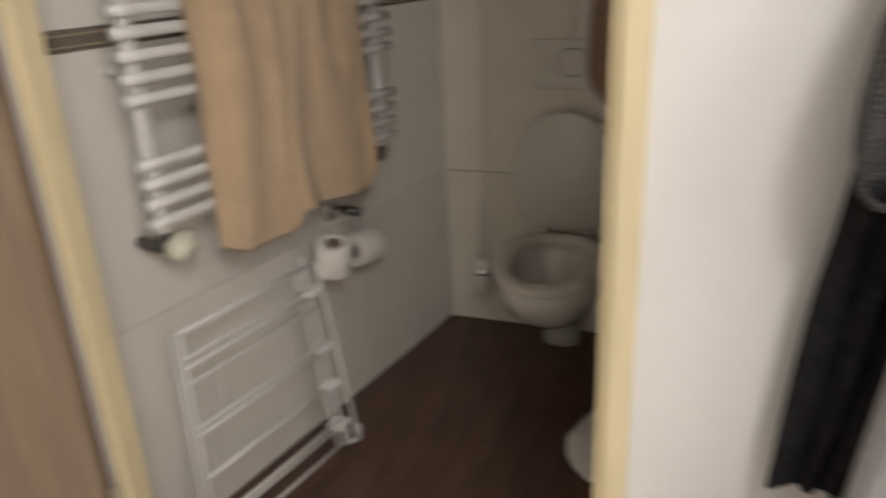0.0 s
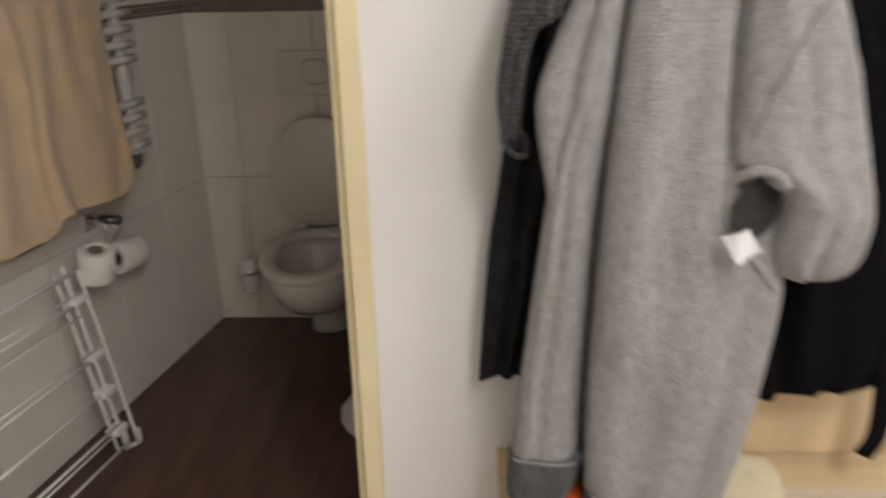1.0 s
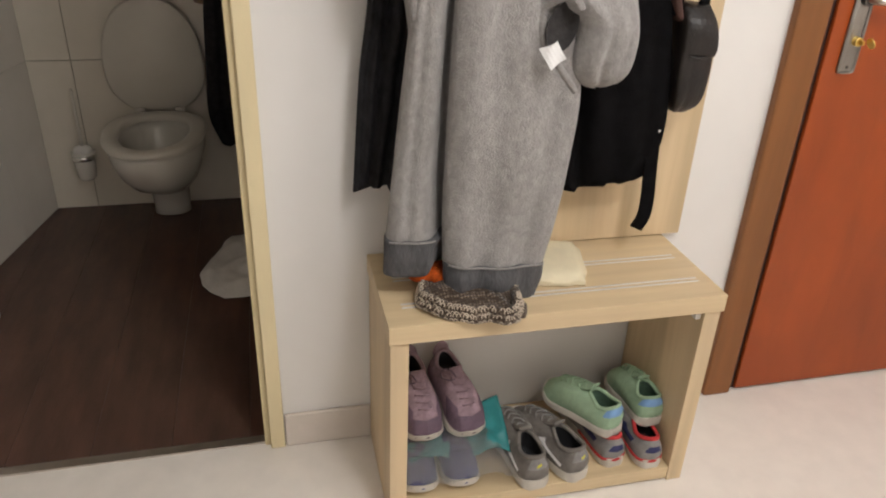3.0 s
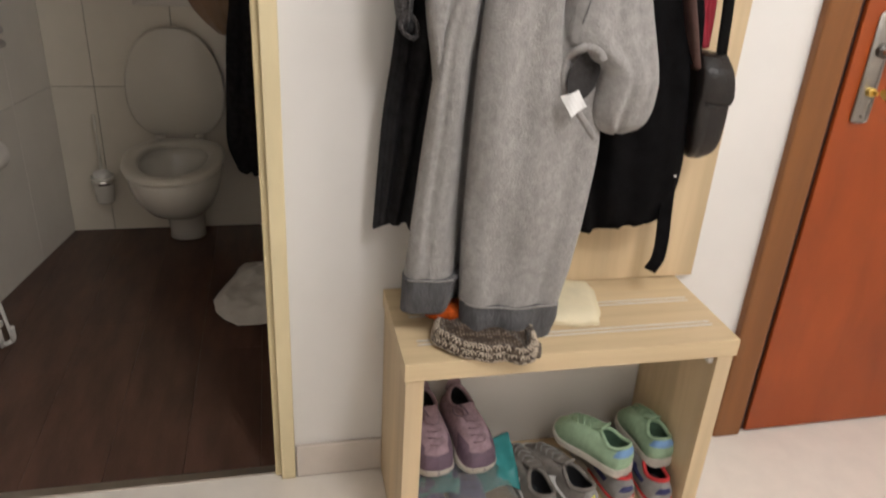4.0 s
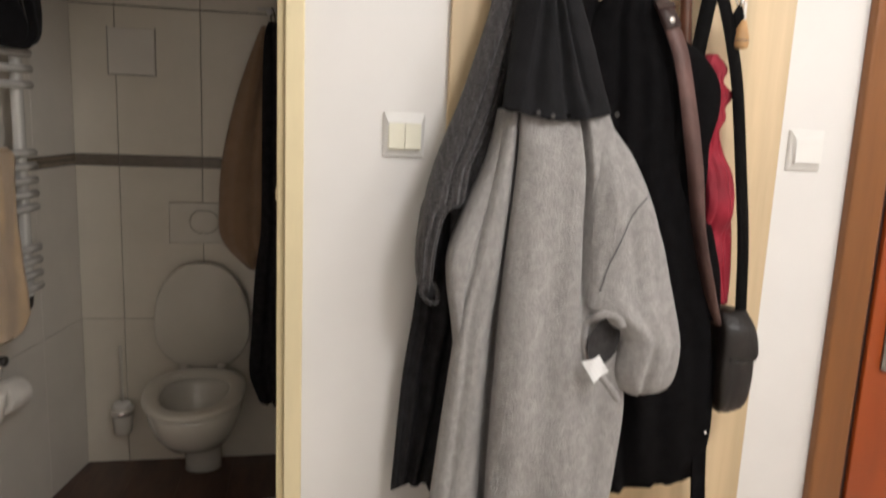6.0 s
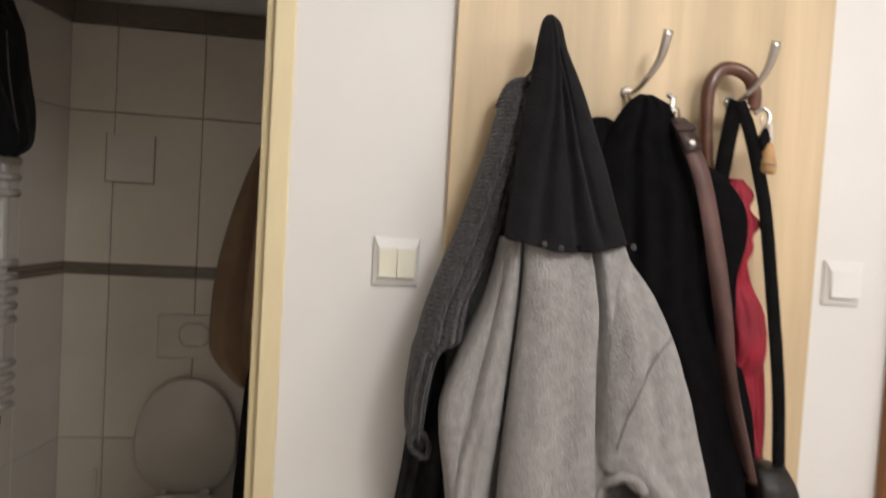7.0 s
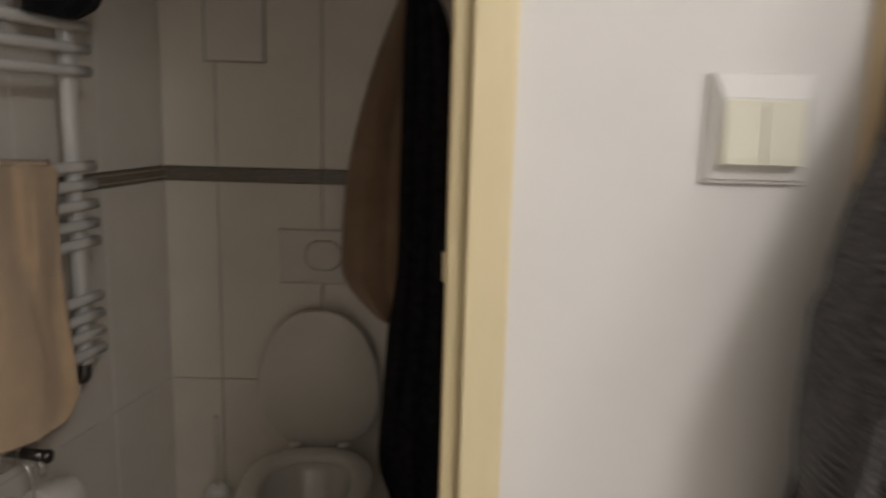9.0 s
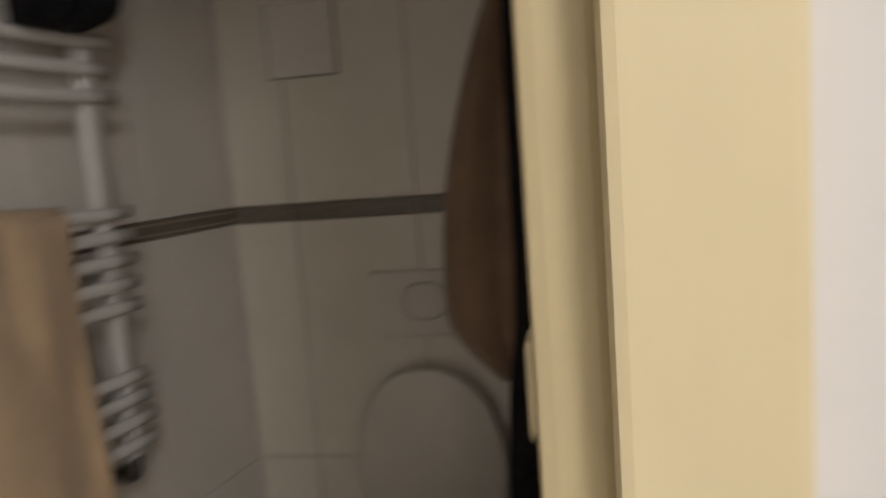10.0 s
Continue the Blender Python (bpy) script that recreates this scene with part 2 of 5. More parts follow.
def film_mat():
    """Thin crinkled clear plastic: mostly see-through with wrinkled gloss."""
    m = bpy.data.materials.new("clear_film")
    m.use_nodes = True
    nt = m.node_tree
    nt.nodes.remove(nt.nodes["Principled BSDF"])
    g, tr, mix = nt.nodes.new("ShaderNodeBsdfGlossy"), nt.nodes.new("ShaderNodeBsdfTransparent"), nt.nodes.new("ShaderNodeMixShader")
    g.inputs["Roughness"].default_value = 0.20
    tr.inputs[0].default_value = (0.93, 0.93, 0.93, 1)
    mix.inputs[0].default_value = 0.34
    n = nt.nodes.new("ShaderNodeTexNoise")
    n.inputs["Scale"].default_value = 34
    bp = nt.nodes.new("ShaderNodeBump")
    bp.inputs["Strength"].default_value, bp.inputs["Distance"].default_value = 1.0, 0.05
    nt.links.new(n.outputs["Fac"], bp.inputs["Height"])
    nt.links.new(bp.outputs[0], g.inputs["Normal"])
    d, mix2 = nt.nodes.new("ShaderNodeBsdfDiffuse"), nt.nodes.new("ShaderNodeMixShader")
    d.inputs[0].default_value = (0.8, 0.8, 0.8, 1)
    mix2.inputs[0].default_value = 0.07
    nt.links.new(tr.outputs[0], mix.inputs[1])
    nt.links.new(g.outputs[0], mix.inputs[2])
    nt.links.new(mix.outputs[0], mix2.inputs[1])
    nt.links.new(d.outputs[0], mix2.inputs[2])
    nt.links.new(mix2.outputs[0], nt.nodes["Material Output"].inputs[0])
    return m


FILM = film_mat()


# ---- mesh helpers ----
def finish(name, bm, material, parent=None, smooth=False):
    me = bpy.data.meshes.new(name)
    bmesh.ops.recalc_face_normals(bm, faces=bm.faces)
    for f in bm.faces:
        f.smooth = smooth
    bm.to_mesh(me)
    bm.free()
    me.materials.append(material)
    ob = new(name, me)
    ob.parent = parent
    return ob


def part(name, bm, material, parent, label="", smooth=False):
    return tagged(finish(name, bm, material, parent, smooth), label)


def thing(name, label, category, m=None, group="", kind=""):
    ob = new(name)
    ob.empty_display_size = 0.05
    if m is not None:
        ob.matrix_world = m
    return tagged(ob, label, category, group, kind)


def add_box(bm, x0, x1, y0, y1, z0, z1, bevel=0.0):
    vs = [bm.verts.new((x, y, z)) for x in (x0, x1) for y in (y0, y1) for z in (z0, z1)]
    fs = [bm.faces.new([vs[i] for i in q]) for q in ((0, 1, 3, 2), (4, 6, 7, 5), (0, 4, 5, 1), (2, 3, 7, 6), (0, 2, 6, 4), (1, 5, 7, 3))]
    if bevel:
        bmesh.ops.bevel(bm, geom=list({e for f in fs for e in f.edges}), offset=bevel, segments=2, profile=0.6, affect="EDGES")
    return bm


def box(x0, x1, y0, y1, z0, z1, bevel=0.0):
    return add_box(bmesh.new(), x0, x1, y0, y1, z0, z1, bevel)


def smoothstep(t):
    t = max(0.0, min(1.0, t))
    return t * t * (3 - 2 * t)


def curve_at(keys, v):
    """Smooth interpolation of rows (v, a, b, ...) at v, through all rows."""
    keys = sorted(keys)
    if v <= keys[0][0]:
        return list(keys[0][1:])
    if v >= keys[-1][0]:
        return list(keys[-1][1:])
    for i in range(len(keys) - 1):
        if keys[i][0] <= v <= keys[i + 1][0]:
            p1, p2 = keys[i], keys[i + 1]
            p0, p3 = keys[max(0, i - 1)], keys[min(len(keys) - 1, i + 2)]
            h = p2[0] - p1[0]
            t = (v - p1[0]) / h
            res = []
            for k in range(1, len(p1)):
                m1 = (p2[k] - p0[k]) / (p2[0] - p0[0]) * h if p2[0] != p0[0] else 0
                m2 = (p3[k] - p1[k]) / (p3[0] - p1[0]) * h if p3[0] != p1[0] else 0
                res.append((2 * t**3 - 3 * t**2 + 1) * p1[k] + (t**3 - 2 * t**2 + t) * m1 + (-2 * t**3 + 3 * t**2) * p2[k] + (t**3 - t**2) * m2)
            return res


def tube(points, radius, sides=10, closed=False, cap=True, bm=None, flat=1.0, radii=None):
    """A round (or flattened) tube along points."""
    bm = bm or bmesh.new()
    pts = [Vector(p) for p in points]
    n = len(pts)
    rings = []
    side = None
    for i, p in enumerate(pts):
        a, b = pts[(i - 1) % n] if closed or i else pts[0], pts[(i + 1) % n] if closed or i < n - 1 else pts[-1]
        d = (b - a).normalized()
        if side is None:
            side = d.cross(Vector((0, 0, 1)) if abs(d.z) < 0.9 else Vector((0, 1, 0))).normalized()
        side = (side - d * side.dot(d)).normalized()
        up = d.cross(side)
        r = radii[i] if radii else radius
        rings.append([bm.verts.new(p + side * (r * math.cos(2 * math.pi * k / sides)) + up * (r * flat * math.sin(2 * math.pi * k / sides))) for k in range(sides)])
    for i in range(n if closed else n - 1):
        r0, r1 = rings[i], rings[(i + 1) % n]
        for k in range(sides):
            bm.faces.new((r0[k], r0[(k + 1) % sides], r1[(k + 1) % sides], r1[k]))
    if cap and not closed:
        bm.faces.new(rings[0])
        bm.faces.new(rings[-1])
    return bm


def spline(points, n=24):
    """Points along a smooth line through the given ones."""
    keys = [(i / (len(points) - 1), *p) for i, p in enumerate(points)]
    return [tuple(curve_at(keys, i / (n - 1))) for i in range(n)]


def ribbon(points, width, thick, across=(1, 0, 0), bm=None, twist=0.0):
    """A strap of rectangular section along points, turned by twist degrees over its lower half."""
    bm = bm or bmesh.new()
    pts = [Vector(p) for p in points]
    w = Vector(across).normalized()
    rings = []
    for i, p in enumerate(pts):
        d = (pts[min(i + 1, len(pts) - 1)] - pts[max(i - 1, 0)]).normalized()
        s = (w - d * w.dot(d)).normalized()
        u = d.cross(s)
        q = radians(twist) * smoothstep((i / (len(pts) - 1) - 0.35) / 0.4)
        s, u = s * math.cos(q) + u * math.sin(q), u * math.cos(q) - s * math.sin(q)
        rings.append([bm.verts.new(p + s * a * width / 2 + u * b * thick / 2) for a, b in ((-1, -1), (1, -1), (1, 1), (-1, 1))])
    for a, b in zip(rings, rings[1:]):
        for k in range(4):
            bm.faces.new((a[k], a[(k + 1) % 4], b[(k + 1) % 4], b[k]))
    bm.faces.new(rings[0])
    bm.faces.new(rings[-1])
    return bm


def lathe(profile, n=24, center=(0, 0, 0), sx=1.0, sy=1.0, bm=None):
    """Rows (radius, z) turned round the z axis, closed at both ends."""
    bm = bm or bmesh.new()
    rings = [[bm.verts.new((center[0] + r * sx * math.cos(2 * math.pi * k / n), center[1] + r * sy * math.sin(2 * math.pi * k / n), center[2] + z)) for k in range(n)] for r, z in profile]
    for a, b in zip(rings, rings[1:]):
        for k in range(n):
            bm.faces.new((a[k], a[(k + 1) % n], b[(k + 1) % n], b[k]))
    bm.faces.new(rings[0])
    bm.faces.new(rings[-1])
    return bm


def garment(levels, folds=(), rows=70, cols=64, round_power=0.55, crumple=0.006, seed=0.0, ragged=0.0, hem=None):
    """Hanging cloth: rows (z, left, right, front_y, back_y), from which a closed, folded hull is drawn.
    folds: (s at the top, s at the bottom, depth, width, and optionally start, end, crispness), valleys (or ridges, depth < 0) that run down the front."""
    bm = bmesh.new()
    z0, z1 = min(l[0] for l in levels), max(l[0] for l in levels)
    rings = []
    for i in range(rows + 1):
        f = i / rows
        z = z1 + (z0 - z1) * f
        xl, xr, yf, yb = curve_at(levels, z)
        ring = []
        for k in range(cols + 1):
            s = k / cols
            prof = max(0.0, 1 - abs(2 * s - 1) ** 2.6) ** round_power
            ye = 0.7 * yf + 0.3 * yb
            y = ye + (yf - ye) * prof
            for st, sb, depth, width, *span in folds:
                c = st + (sb - st) * f + 0.012 * math.sin(7 * f + 9 * st + seed)
                shape = math.exp(-((s - c) / width) ** 2)
                if span:
                    f0, f1, crisp = span
                    shape = (1 - crisp) * shape + crisp * math.exp(-abs(s - c) / width * 1.4)
                    shape *= smoothstep((f - f0) / 0.12) * (1 - smoothstep((f - f1) / 0.15))
                else:
                    shape *= 0.35 + 0.65 * smoothstep(f * 2.5)
                y += depth * shape * min(1, prof * 1.6)
            x = xl + (xr - xl) * s
            p = Vector((x * 5 + seed, y * 5, z * 4))
            w = crumple * min(1, prof * 2)
            y += w * noise.noise(p * 1.6) + 0.4 * w * noise.noise(p * 5)
            x += 0.5 * w * noise.noise(p * 1.3 + Vector((9, 2, 4)))
            dz = ragged * noise.noise(Vector((s * 9 + seed, 3.3, 0))) * smoothstep((f - 0.8) * 5)
            ring.append(bm.verts.new((x, y, z + dz + (hem(s) * smoothstep((f - 0.75) * 4) if hem else 0))))
        for k in range(1, 8):
            s = 1 - k / 8
            ring.append(bm.verts.new((xl + (xr - xl) * s, ye + (yb - ye) * math.sin(math.pi * s) ** 0.5, z)))
        rings.append(ring)
    n = len(rings[0])
    for a, b in zip(rings, rings[1:]):
        for k in range(n):
            bm.faces.new((a[k], a[(k + 1) % n], b[(k + 1) % n], b[k]))
    bm.faces.new(rings[0])
    bm.faces.new(rings[-1])
    return bm


# ---- the setting: hall and bathroom ----
def structure(name, bm, material, label, category, smooth=False):
    return tagged(finish(name, bm, material, None, smooth), label, category, "", "structure")


BACK_Y, TURN_W = 1.60, Matrix.Translation((-0.25, 1.60, 0)) @ Matrix.Rotation(math.atan2(-0.9816, -0.191), 4, "Z")

bm = bmesh.new()
add_box(bm, -2.0, -0.385, 0, 0.035, 0, 2.6)
for x0, x1, z0, z1 in ((-0.385, 0.592, 2.035, 2.6), (0.592, 1.842, 0, 2.6), (1.842, 2.80, 2.05, 2.6), (2.80, 3.2, 0, 2.6)):
    add_box(bm, x0, x1, 0, 0.10, z0, z1)
structure("wall_north", bm, WALL, "white painted hall wall with a bathroom doorway", "wall")
# out of view: walls and ceiling added so the lamps' light bounces
structure("wall_south", box(-2.0, 3.2, -2.9, -2.8, 0, 2.6), WALL, "unseen white wall added to close the hall for bounced light", "wall")
structure("wall_east", box(3.2, 3.3, -2.9, 0.1, 0, 2.6), WALL, "unseen white end wall added to the hall for bounced light", "wall")
structure("wall_west", box(-2.1, -2.0, -2.9, 0.1, 0, 2.6), WALL, "unseen white end wall added to the hall for bounced light", "wall")
structure("ceiling", box(-2.1, 3.3, -2.9, 0.1, 2.6, 2.7), CEIL, "unseen white hall ceiling added for bounced light", "ceiling")
structure("floor", box(-2.1, 3.3, -2.9, 0.026, -0.08, 0.0), HALL_FLOOR, "light beige smooth vinyl hall floor", "floor")
for i, (x0, x1) in enumerate(((0.612, 0.828), (1.562, 1.788))):
    b = box(x0, x1, -0.011, -0.0005, 0.001, 0.10, 0.005)
    structure("baseboard" if not i else "baseboard.001", b, BASE, "low beige baseboard along the white wall", "baseboard")

# bathroom shell
bm = bmesh.new()
add_box(bm, -0.8, 0.75, BACK_Y + 0.008, BACK_Y + 0.1, -0.1, 2.4)
wall_back = structure("wall_bath_back", bm, GROUT, "white rectangular wall tiles with dark joints and a brown border", "wall")
wall_left = structure("wall_bath_left", box(-0.25, 1.62, -0.1, -0.008, -0.1, 2.4), GROUT_L, "pale glossy wall tiles with a brown border", "wall")
wall_left.matrix_world = TURN_W
structure("wall_bath_right", box(0.62, 0.72, 0.10, BACK_Y + 0.1, -0.1, 2.4), TILE_L, "pale tiled side wall of the bathroom", "wall")
structure("ceiling_bath", box(-0.9, 0.75, 0.10, BACK_Y + 0.1, 2.222, 2.4), CEIL, "plain bathroom ceiling", "ceiling")
floor_bath = structure("floor_bath", box(-0.9, 0.75, 0.032, BACK_Y + 0.1, -0.08, -0.009), GROUT, "dark brown wooden planks in the bathroom", "floor")
structure("threshold", box(-0.385, 0.592, 0.012, 0.040, -0.004, 0.005, 0.002), STEEL, "narrow metal threshold strip between the two floors", "threshold")

tile_meshes = {}


def tile(parent, u0, u1, z0, z1, material, name="tile", gap=0.0012, face_y=0.0, depth=0.008, flip=1):
    """One wall tile with eased edges, in the parent's own axes."""
    w, h = u1 - u0 - 2 * gap, z1 - z0 - 2 * gap
    key = (round(w, 3), round(h, 3), material.name, flip)
    if key not in tile_meshes:
        t = box(-w / 2, w / 2, -0.002 if flip > 0 else -depth, depth if flip > 0 else 0.002, -h / 2, h / 2)
        bmesh.ops.bevel(t, geom=t.edges[:], offset=0.0012, segments=1, affect="EDGES")
        me = bpy.data.meshes.new(name)
        bmesh.ops.recalc_face_normals(t, faces=t.faces)
        t.to_mesh(me)
        t.free()
        me.materials.append(material)
        tile_meshes[key] = me
    ob = new(name, tile_meshes[key])
    ob.parent = parent
    ob.location = ((u0 + u1) / 2, face_y, (z0 + z1) / 2)
    return ob


ROWS_Z = ((0.0, 0.613), (0.613, 1.2245), (1.2665, 1.822), (1.824, 2.136))
for u0, u1 in ((-0.252, -0.093), (-0.093, 0.216), (0.216, 0.525), (0.525, 0.622)):
    for z0, z1 in ROWS_Z:
        tile(wall_back, u0, u1, z0, z1, TILE, face_y=BACK_Y + 0.002)
    tile(wall_back, u0, u1, 1.2245, 1.2665, BAND, "border_tile", face_y=BACK_Y + 0.002)
    tile(wall_back, u0, u1, 2.136, 2.22, BAND, "border_tile", face_y=BACK_Y - 0.01)
for u0, u1 in ((0.0, 0.285), (0.285, 0.585), (0.585, 0.885), (0.885, 1.185), (1.185, 1.485), (1.485, 1.60)):
    for z0, z1 in ROWS_Z:
        tile(wall_left, u0, u1, z0, z1, TILE_L, face_y=-0.002, flip=-1, gap=0.0008)
    tile(wall_left, u0, u1, 1.2245, 1.2665, BAND, "border_tile", face_y=-0.002, flip=-1)
    tile(wall_left, u0, u1, 1.2545, 1.2585, BAND_LINE, "border_line", face_y=0.001, flip=-1, gap=0.0)
    tile(wall_left, u0, u1, 1.2325, 1.2365, BAND_LINE, "border_line", face_y=0.001, flip=-1, gap=0.0)
    tile(wall_left, u0, u1, 2.136, 2.22, BAND, "border_tile", face_y=0.01, flip=-1)

for i in range(8):
    x0 = -0.83 + i * 0.193
    cut = 0.45 + 0.75 * ((i * 0.37) % 1.0)
    for y0, y1 in ((0.034, cut), (cut, BACK_Y + 0.01)):
        p = box(x0 + 0.0003, x0 + 0.1927, y0 + 0.0003, y1 - 0.0003, -0.009, 0.0)
        bmesh.ops.bevel(p, geom=[e for e in p.edges if all(v.co.z > -0.001 for v in e.verts)], offset=0.0006, segments=1, affect="EDGES")
        part("plank", p, PLANK, floor_bath)

# bathroom door frame: a cream casing, a rebate and a stop
frame_b = thing("door_1", "cream painted door frame of the bathroom doorway", "door frame", kind="structure")
bm = box(0.574, 0.609, -0.012, 0.0, 0, 2.08, 0.003)
add_box(bm, 0.5765, 0.592, 0.0, 0.112, 0, 2.035)
part("jamb", bm, CREAM, frame_b)
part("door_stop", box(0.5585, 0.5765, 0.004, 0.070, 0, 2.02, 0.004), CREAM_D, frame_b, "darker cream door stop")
bm = box(-0.402, -0.366, -0.012, 0.0, 0, 2.08, 0.003)
add_box(bm, -0.385, -0.368, 0.0, 0.038, 0, 2.035)
part("jamb", bm, CREAM, frame_b)
bm = box(-0.366, 0.574, -0.012, 0.0, 2.035, 2.08, 0.003)
add_box(bm, -0.368, 0.5765, 0.0, 0.112, 2.016, 2.035)
part("head", bm, CREAM, frame_b)
part("strike", box(0.5555, 0.5605, 0.028, 0.044, 1.293, 1.318, 0.002), CREAM, frame_b, "small cream strike")
leaf = thing("bathroom_door", "plain brown veneered door standing open beside the doorway", "door", pose(-0.408, -0.030, 0, 0, 0, 203))
part("leaf", box(0.0, 0.86, -0.02, 0.02, 0.008, 2.02, 0.003), LEAF, leaf)
part("hinge", lathe([(0.007, 0.0), (0.007, 0.09)], 10, (-0.002, -0.012, 0.3)), STEEL, leaf, "steel hinge")

# entrance door
door = thing("door_2", "closed orange-brown lacquered wooden entrance door in a brown frame", "door", kind="structure")
part("jamb", box(1.788, 1.872, -0.0265, 0.0, 0, 2.12, 0.007), FRAME_WOOD, door, "brown wooden casing")
part("jamb", box(2.784, 2.864, -0.024, 0.0, 0, 2.12, 0.006), FRAME_WOOD, door)
part("head", box(1.872, 2.784, -0.024, 0.0, 2.04, 2.12, 0.006), FRAME_WOOD, door)
# dark sheet stands in for the shade in the gap round the leaf
part("gap_sheet", box(1.846, 2.796, -0.004, 0.05, 0.001, 2.046), DARK_GAP, door, "gap round the door, its shade painted dark")
part("leaf", box(1.894, 2.772, -0.018, -0.0045, 0.007, 2.03, 0.004), DOOR_WOOD, door)
plate = part("handle_plate", box(1.932, 1.976, -0.026, -0.018, 0.930, 1.185, 0.010), NICKEL, door, "long worn nickel handle plate", True)
part("lever", tube(spline([(1.956, -0.026, 1.100), (1.956, -0.060, 1.100), (1.970, -0.072, 1.100), (2.02, -0.074, 1.101), (2.075, -0.070, 1.098)], 22), 0.0095, 12), STEEL, plate, "steel lever", True)
part("collar", lathe([(0.016, 0.0), (0.016, 0.012), (0.012, 0.016)], 20), DARK_METAL, plate, "dark lever collar").matrix_world = pose(1.956, -0.026, 1.100, 90, 0, 0)
part("lock_cylinder", lathe([(0.0105, 0.0), (0.0105, 0.012), (0.008, 0.013)], 18), BRASS, plate, "brass lock cylinder").matrix_world = pose(1.958, -0.026, 1.005, 90, 0, 0)
key_head = lathe([(0.004, -0.0015), (0.0125, -0.0015), (0.0125, 0.0015), (0.004, 0.0015)], 16)
bmesh.ops.rotate(key_head, verts=key_head.verts, cent=(0, 0, 0), matrix=Matrix.Rotation(radians(70), 3, "Y"))
bmesh.ops.translate(key_head, verts=key_head.verts, vec=(1.972, -0.058, 1.006))
add_box(key_head, 1.955, 1.961, -0.052, -0.036, 1.001, 1.010)
part("key", key_head, BRASS, plate, "brass key in the lock")
part("screw", lathe([(0.004, 0), (0.003, 0.002)], 10), DARK_METAL, plate).matrix_world = pose(1.954, -0.026, 0.945, 90, 0, 0)


# light switches
def switch(x0, z0, label, rockers, rocker_mat):
    """Wall switch: a flat plate, a bevelled bezel with a deep bright top slope, and rockers that bulge and tilt out at the bottom."""
    sw = thing("light_switch", label, "light switch", pose(x0 + 0.0405, 0, z0 + 0.043))
    part("back_plate", box(-0.0405, 0.0405, -0.006, 0, -0.043, 0.043, 0.002), PLASTIC, sw)
    bm = bmesh.new()
    rings = [[(-0.0385, -0.0405, -0.006), (0.0385, -0.0405, -0.006), (0.0405, 0.043, -0.006), (-0.0405, 0.043, -0.006)],
             [(-0.0375, -0.0395, -0.0085), (0.0375, -0.0395, -0.0085), (0.0395, 0.042, -0.0085), (-0.0395, 0.042, -0.0085)],
             [(-0.0325, -0.0275, -0.0115), (0.0325, -0.0275, -0.0115), (0.0325, 0.0240, -0.0170), (-0.0325, 0.0240, -0.0170)]]
    vs = [[bm.verts.new((x, y, z)) for x, z, y in r] for r in rings]
    for a, b in zip(vs, vs[1:]):
        for k in range(4):
            bm.faces.new((a[k], a[(k + 1) % 4], b[(k + 1) % 4], b[k]))
    bm.faces.new(vs[-1])
    part("bezel", bm, PLASTIC, sw)
    w = 0.064 / rockers
    for k in range(rockers):
        bm = bmesh.new()
        x0, x1 = -0.032 + k * w + 0.0004, -0.032 + (k + 1) * w - 0.0004
        prof = [(0.0235, -0.0160), (0.0215, -0.0178), (0.010, -0.0184), (-0.008, -0.0194), (-0.022, -0.0206), (-0.0270, -0.0206), (-0.0280, -0.0194), (-0.0280, -0.0110)]
        cols = [[bm.verts.new((x, y + dy, z)) for z, y in prof] for x, dy in ((x0, 0.0010), (x0 + 0.001, 0.0), (x1 - 0.001, 0.0), (x1, 0.0010))]
        for a, b in zip(cols, cols[1:]):
            for j in range(len(prof) - 1):
                bm.faces.new((a[j], b[j], b[j + 1], a[j + 1]))
        bm.faces.new(cols[0])
        bm.faces.new(cols[-1])
        part("rocker", bm, rocker_mat, sw)
    return sw


switch(0.760, 1.388, "white double light switch with ivory rockers on the wall", 2, IVORY)
switch(1.634, 1.387, "white single light switch beside the entrance door", 1, PLASTIC)

# ---- coat panel and shoe bench ----
panel = thing("coat_panel", "pale oak laminate back panel of the coat rack", "coat rack")
part("board", box(0.883, 1.604, -0.019, -0.001, 0.537, 2.05, 0.0015), OAK, panel)


def coat_hook(x, z, rise=1.0):
    hook = part("coat_hook", lathe([(0.011, 0), (0.011, 0.005), (0.008, 0.007)], 16), STEEL, panel, "brushed metal double coat hook")
    hook.matrix_world = pose(x, -0.019, z, 90, 0, 0)
    up = [(x, -0.024, z), (x + 0.002, -0.046, z - 0.004), (x + 0.013, -0.072, z + 0.016), (x + 0.028, -0.090, z + 0.050 * rise), (x + 0.033, -0.104, z + 0.096 * rise)]
    part("upper_prong", tube(spline(up, 22), 0.006, 10, flat=0.8, radii=[0.0055 + 0.0040 * smoothstep((i - 10) / 11) for i in range(22)]), STEEL, hook, "", True).matrix_parent_inverse = hook.matrix_world.inverted()
    low = [(x, -0.024, z - 0.006), (x, -0.048, z - 0.030), (x + 0.002, -0.066, z - 0.030), (x + 0.004, -0.075, z - 0.012)]
    part("lower_prong", tube(spline(low, 14), 0.0055, 10), STEEL, hook, "", True).matrix_parent_inverse = hook.matrix_world.inverted()


for hx, rise in ((0.995, 0.72), (1.198, 1.0), (1.400, 1.0)):
    coat_hook(hx, 1.757, rise)

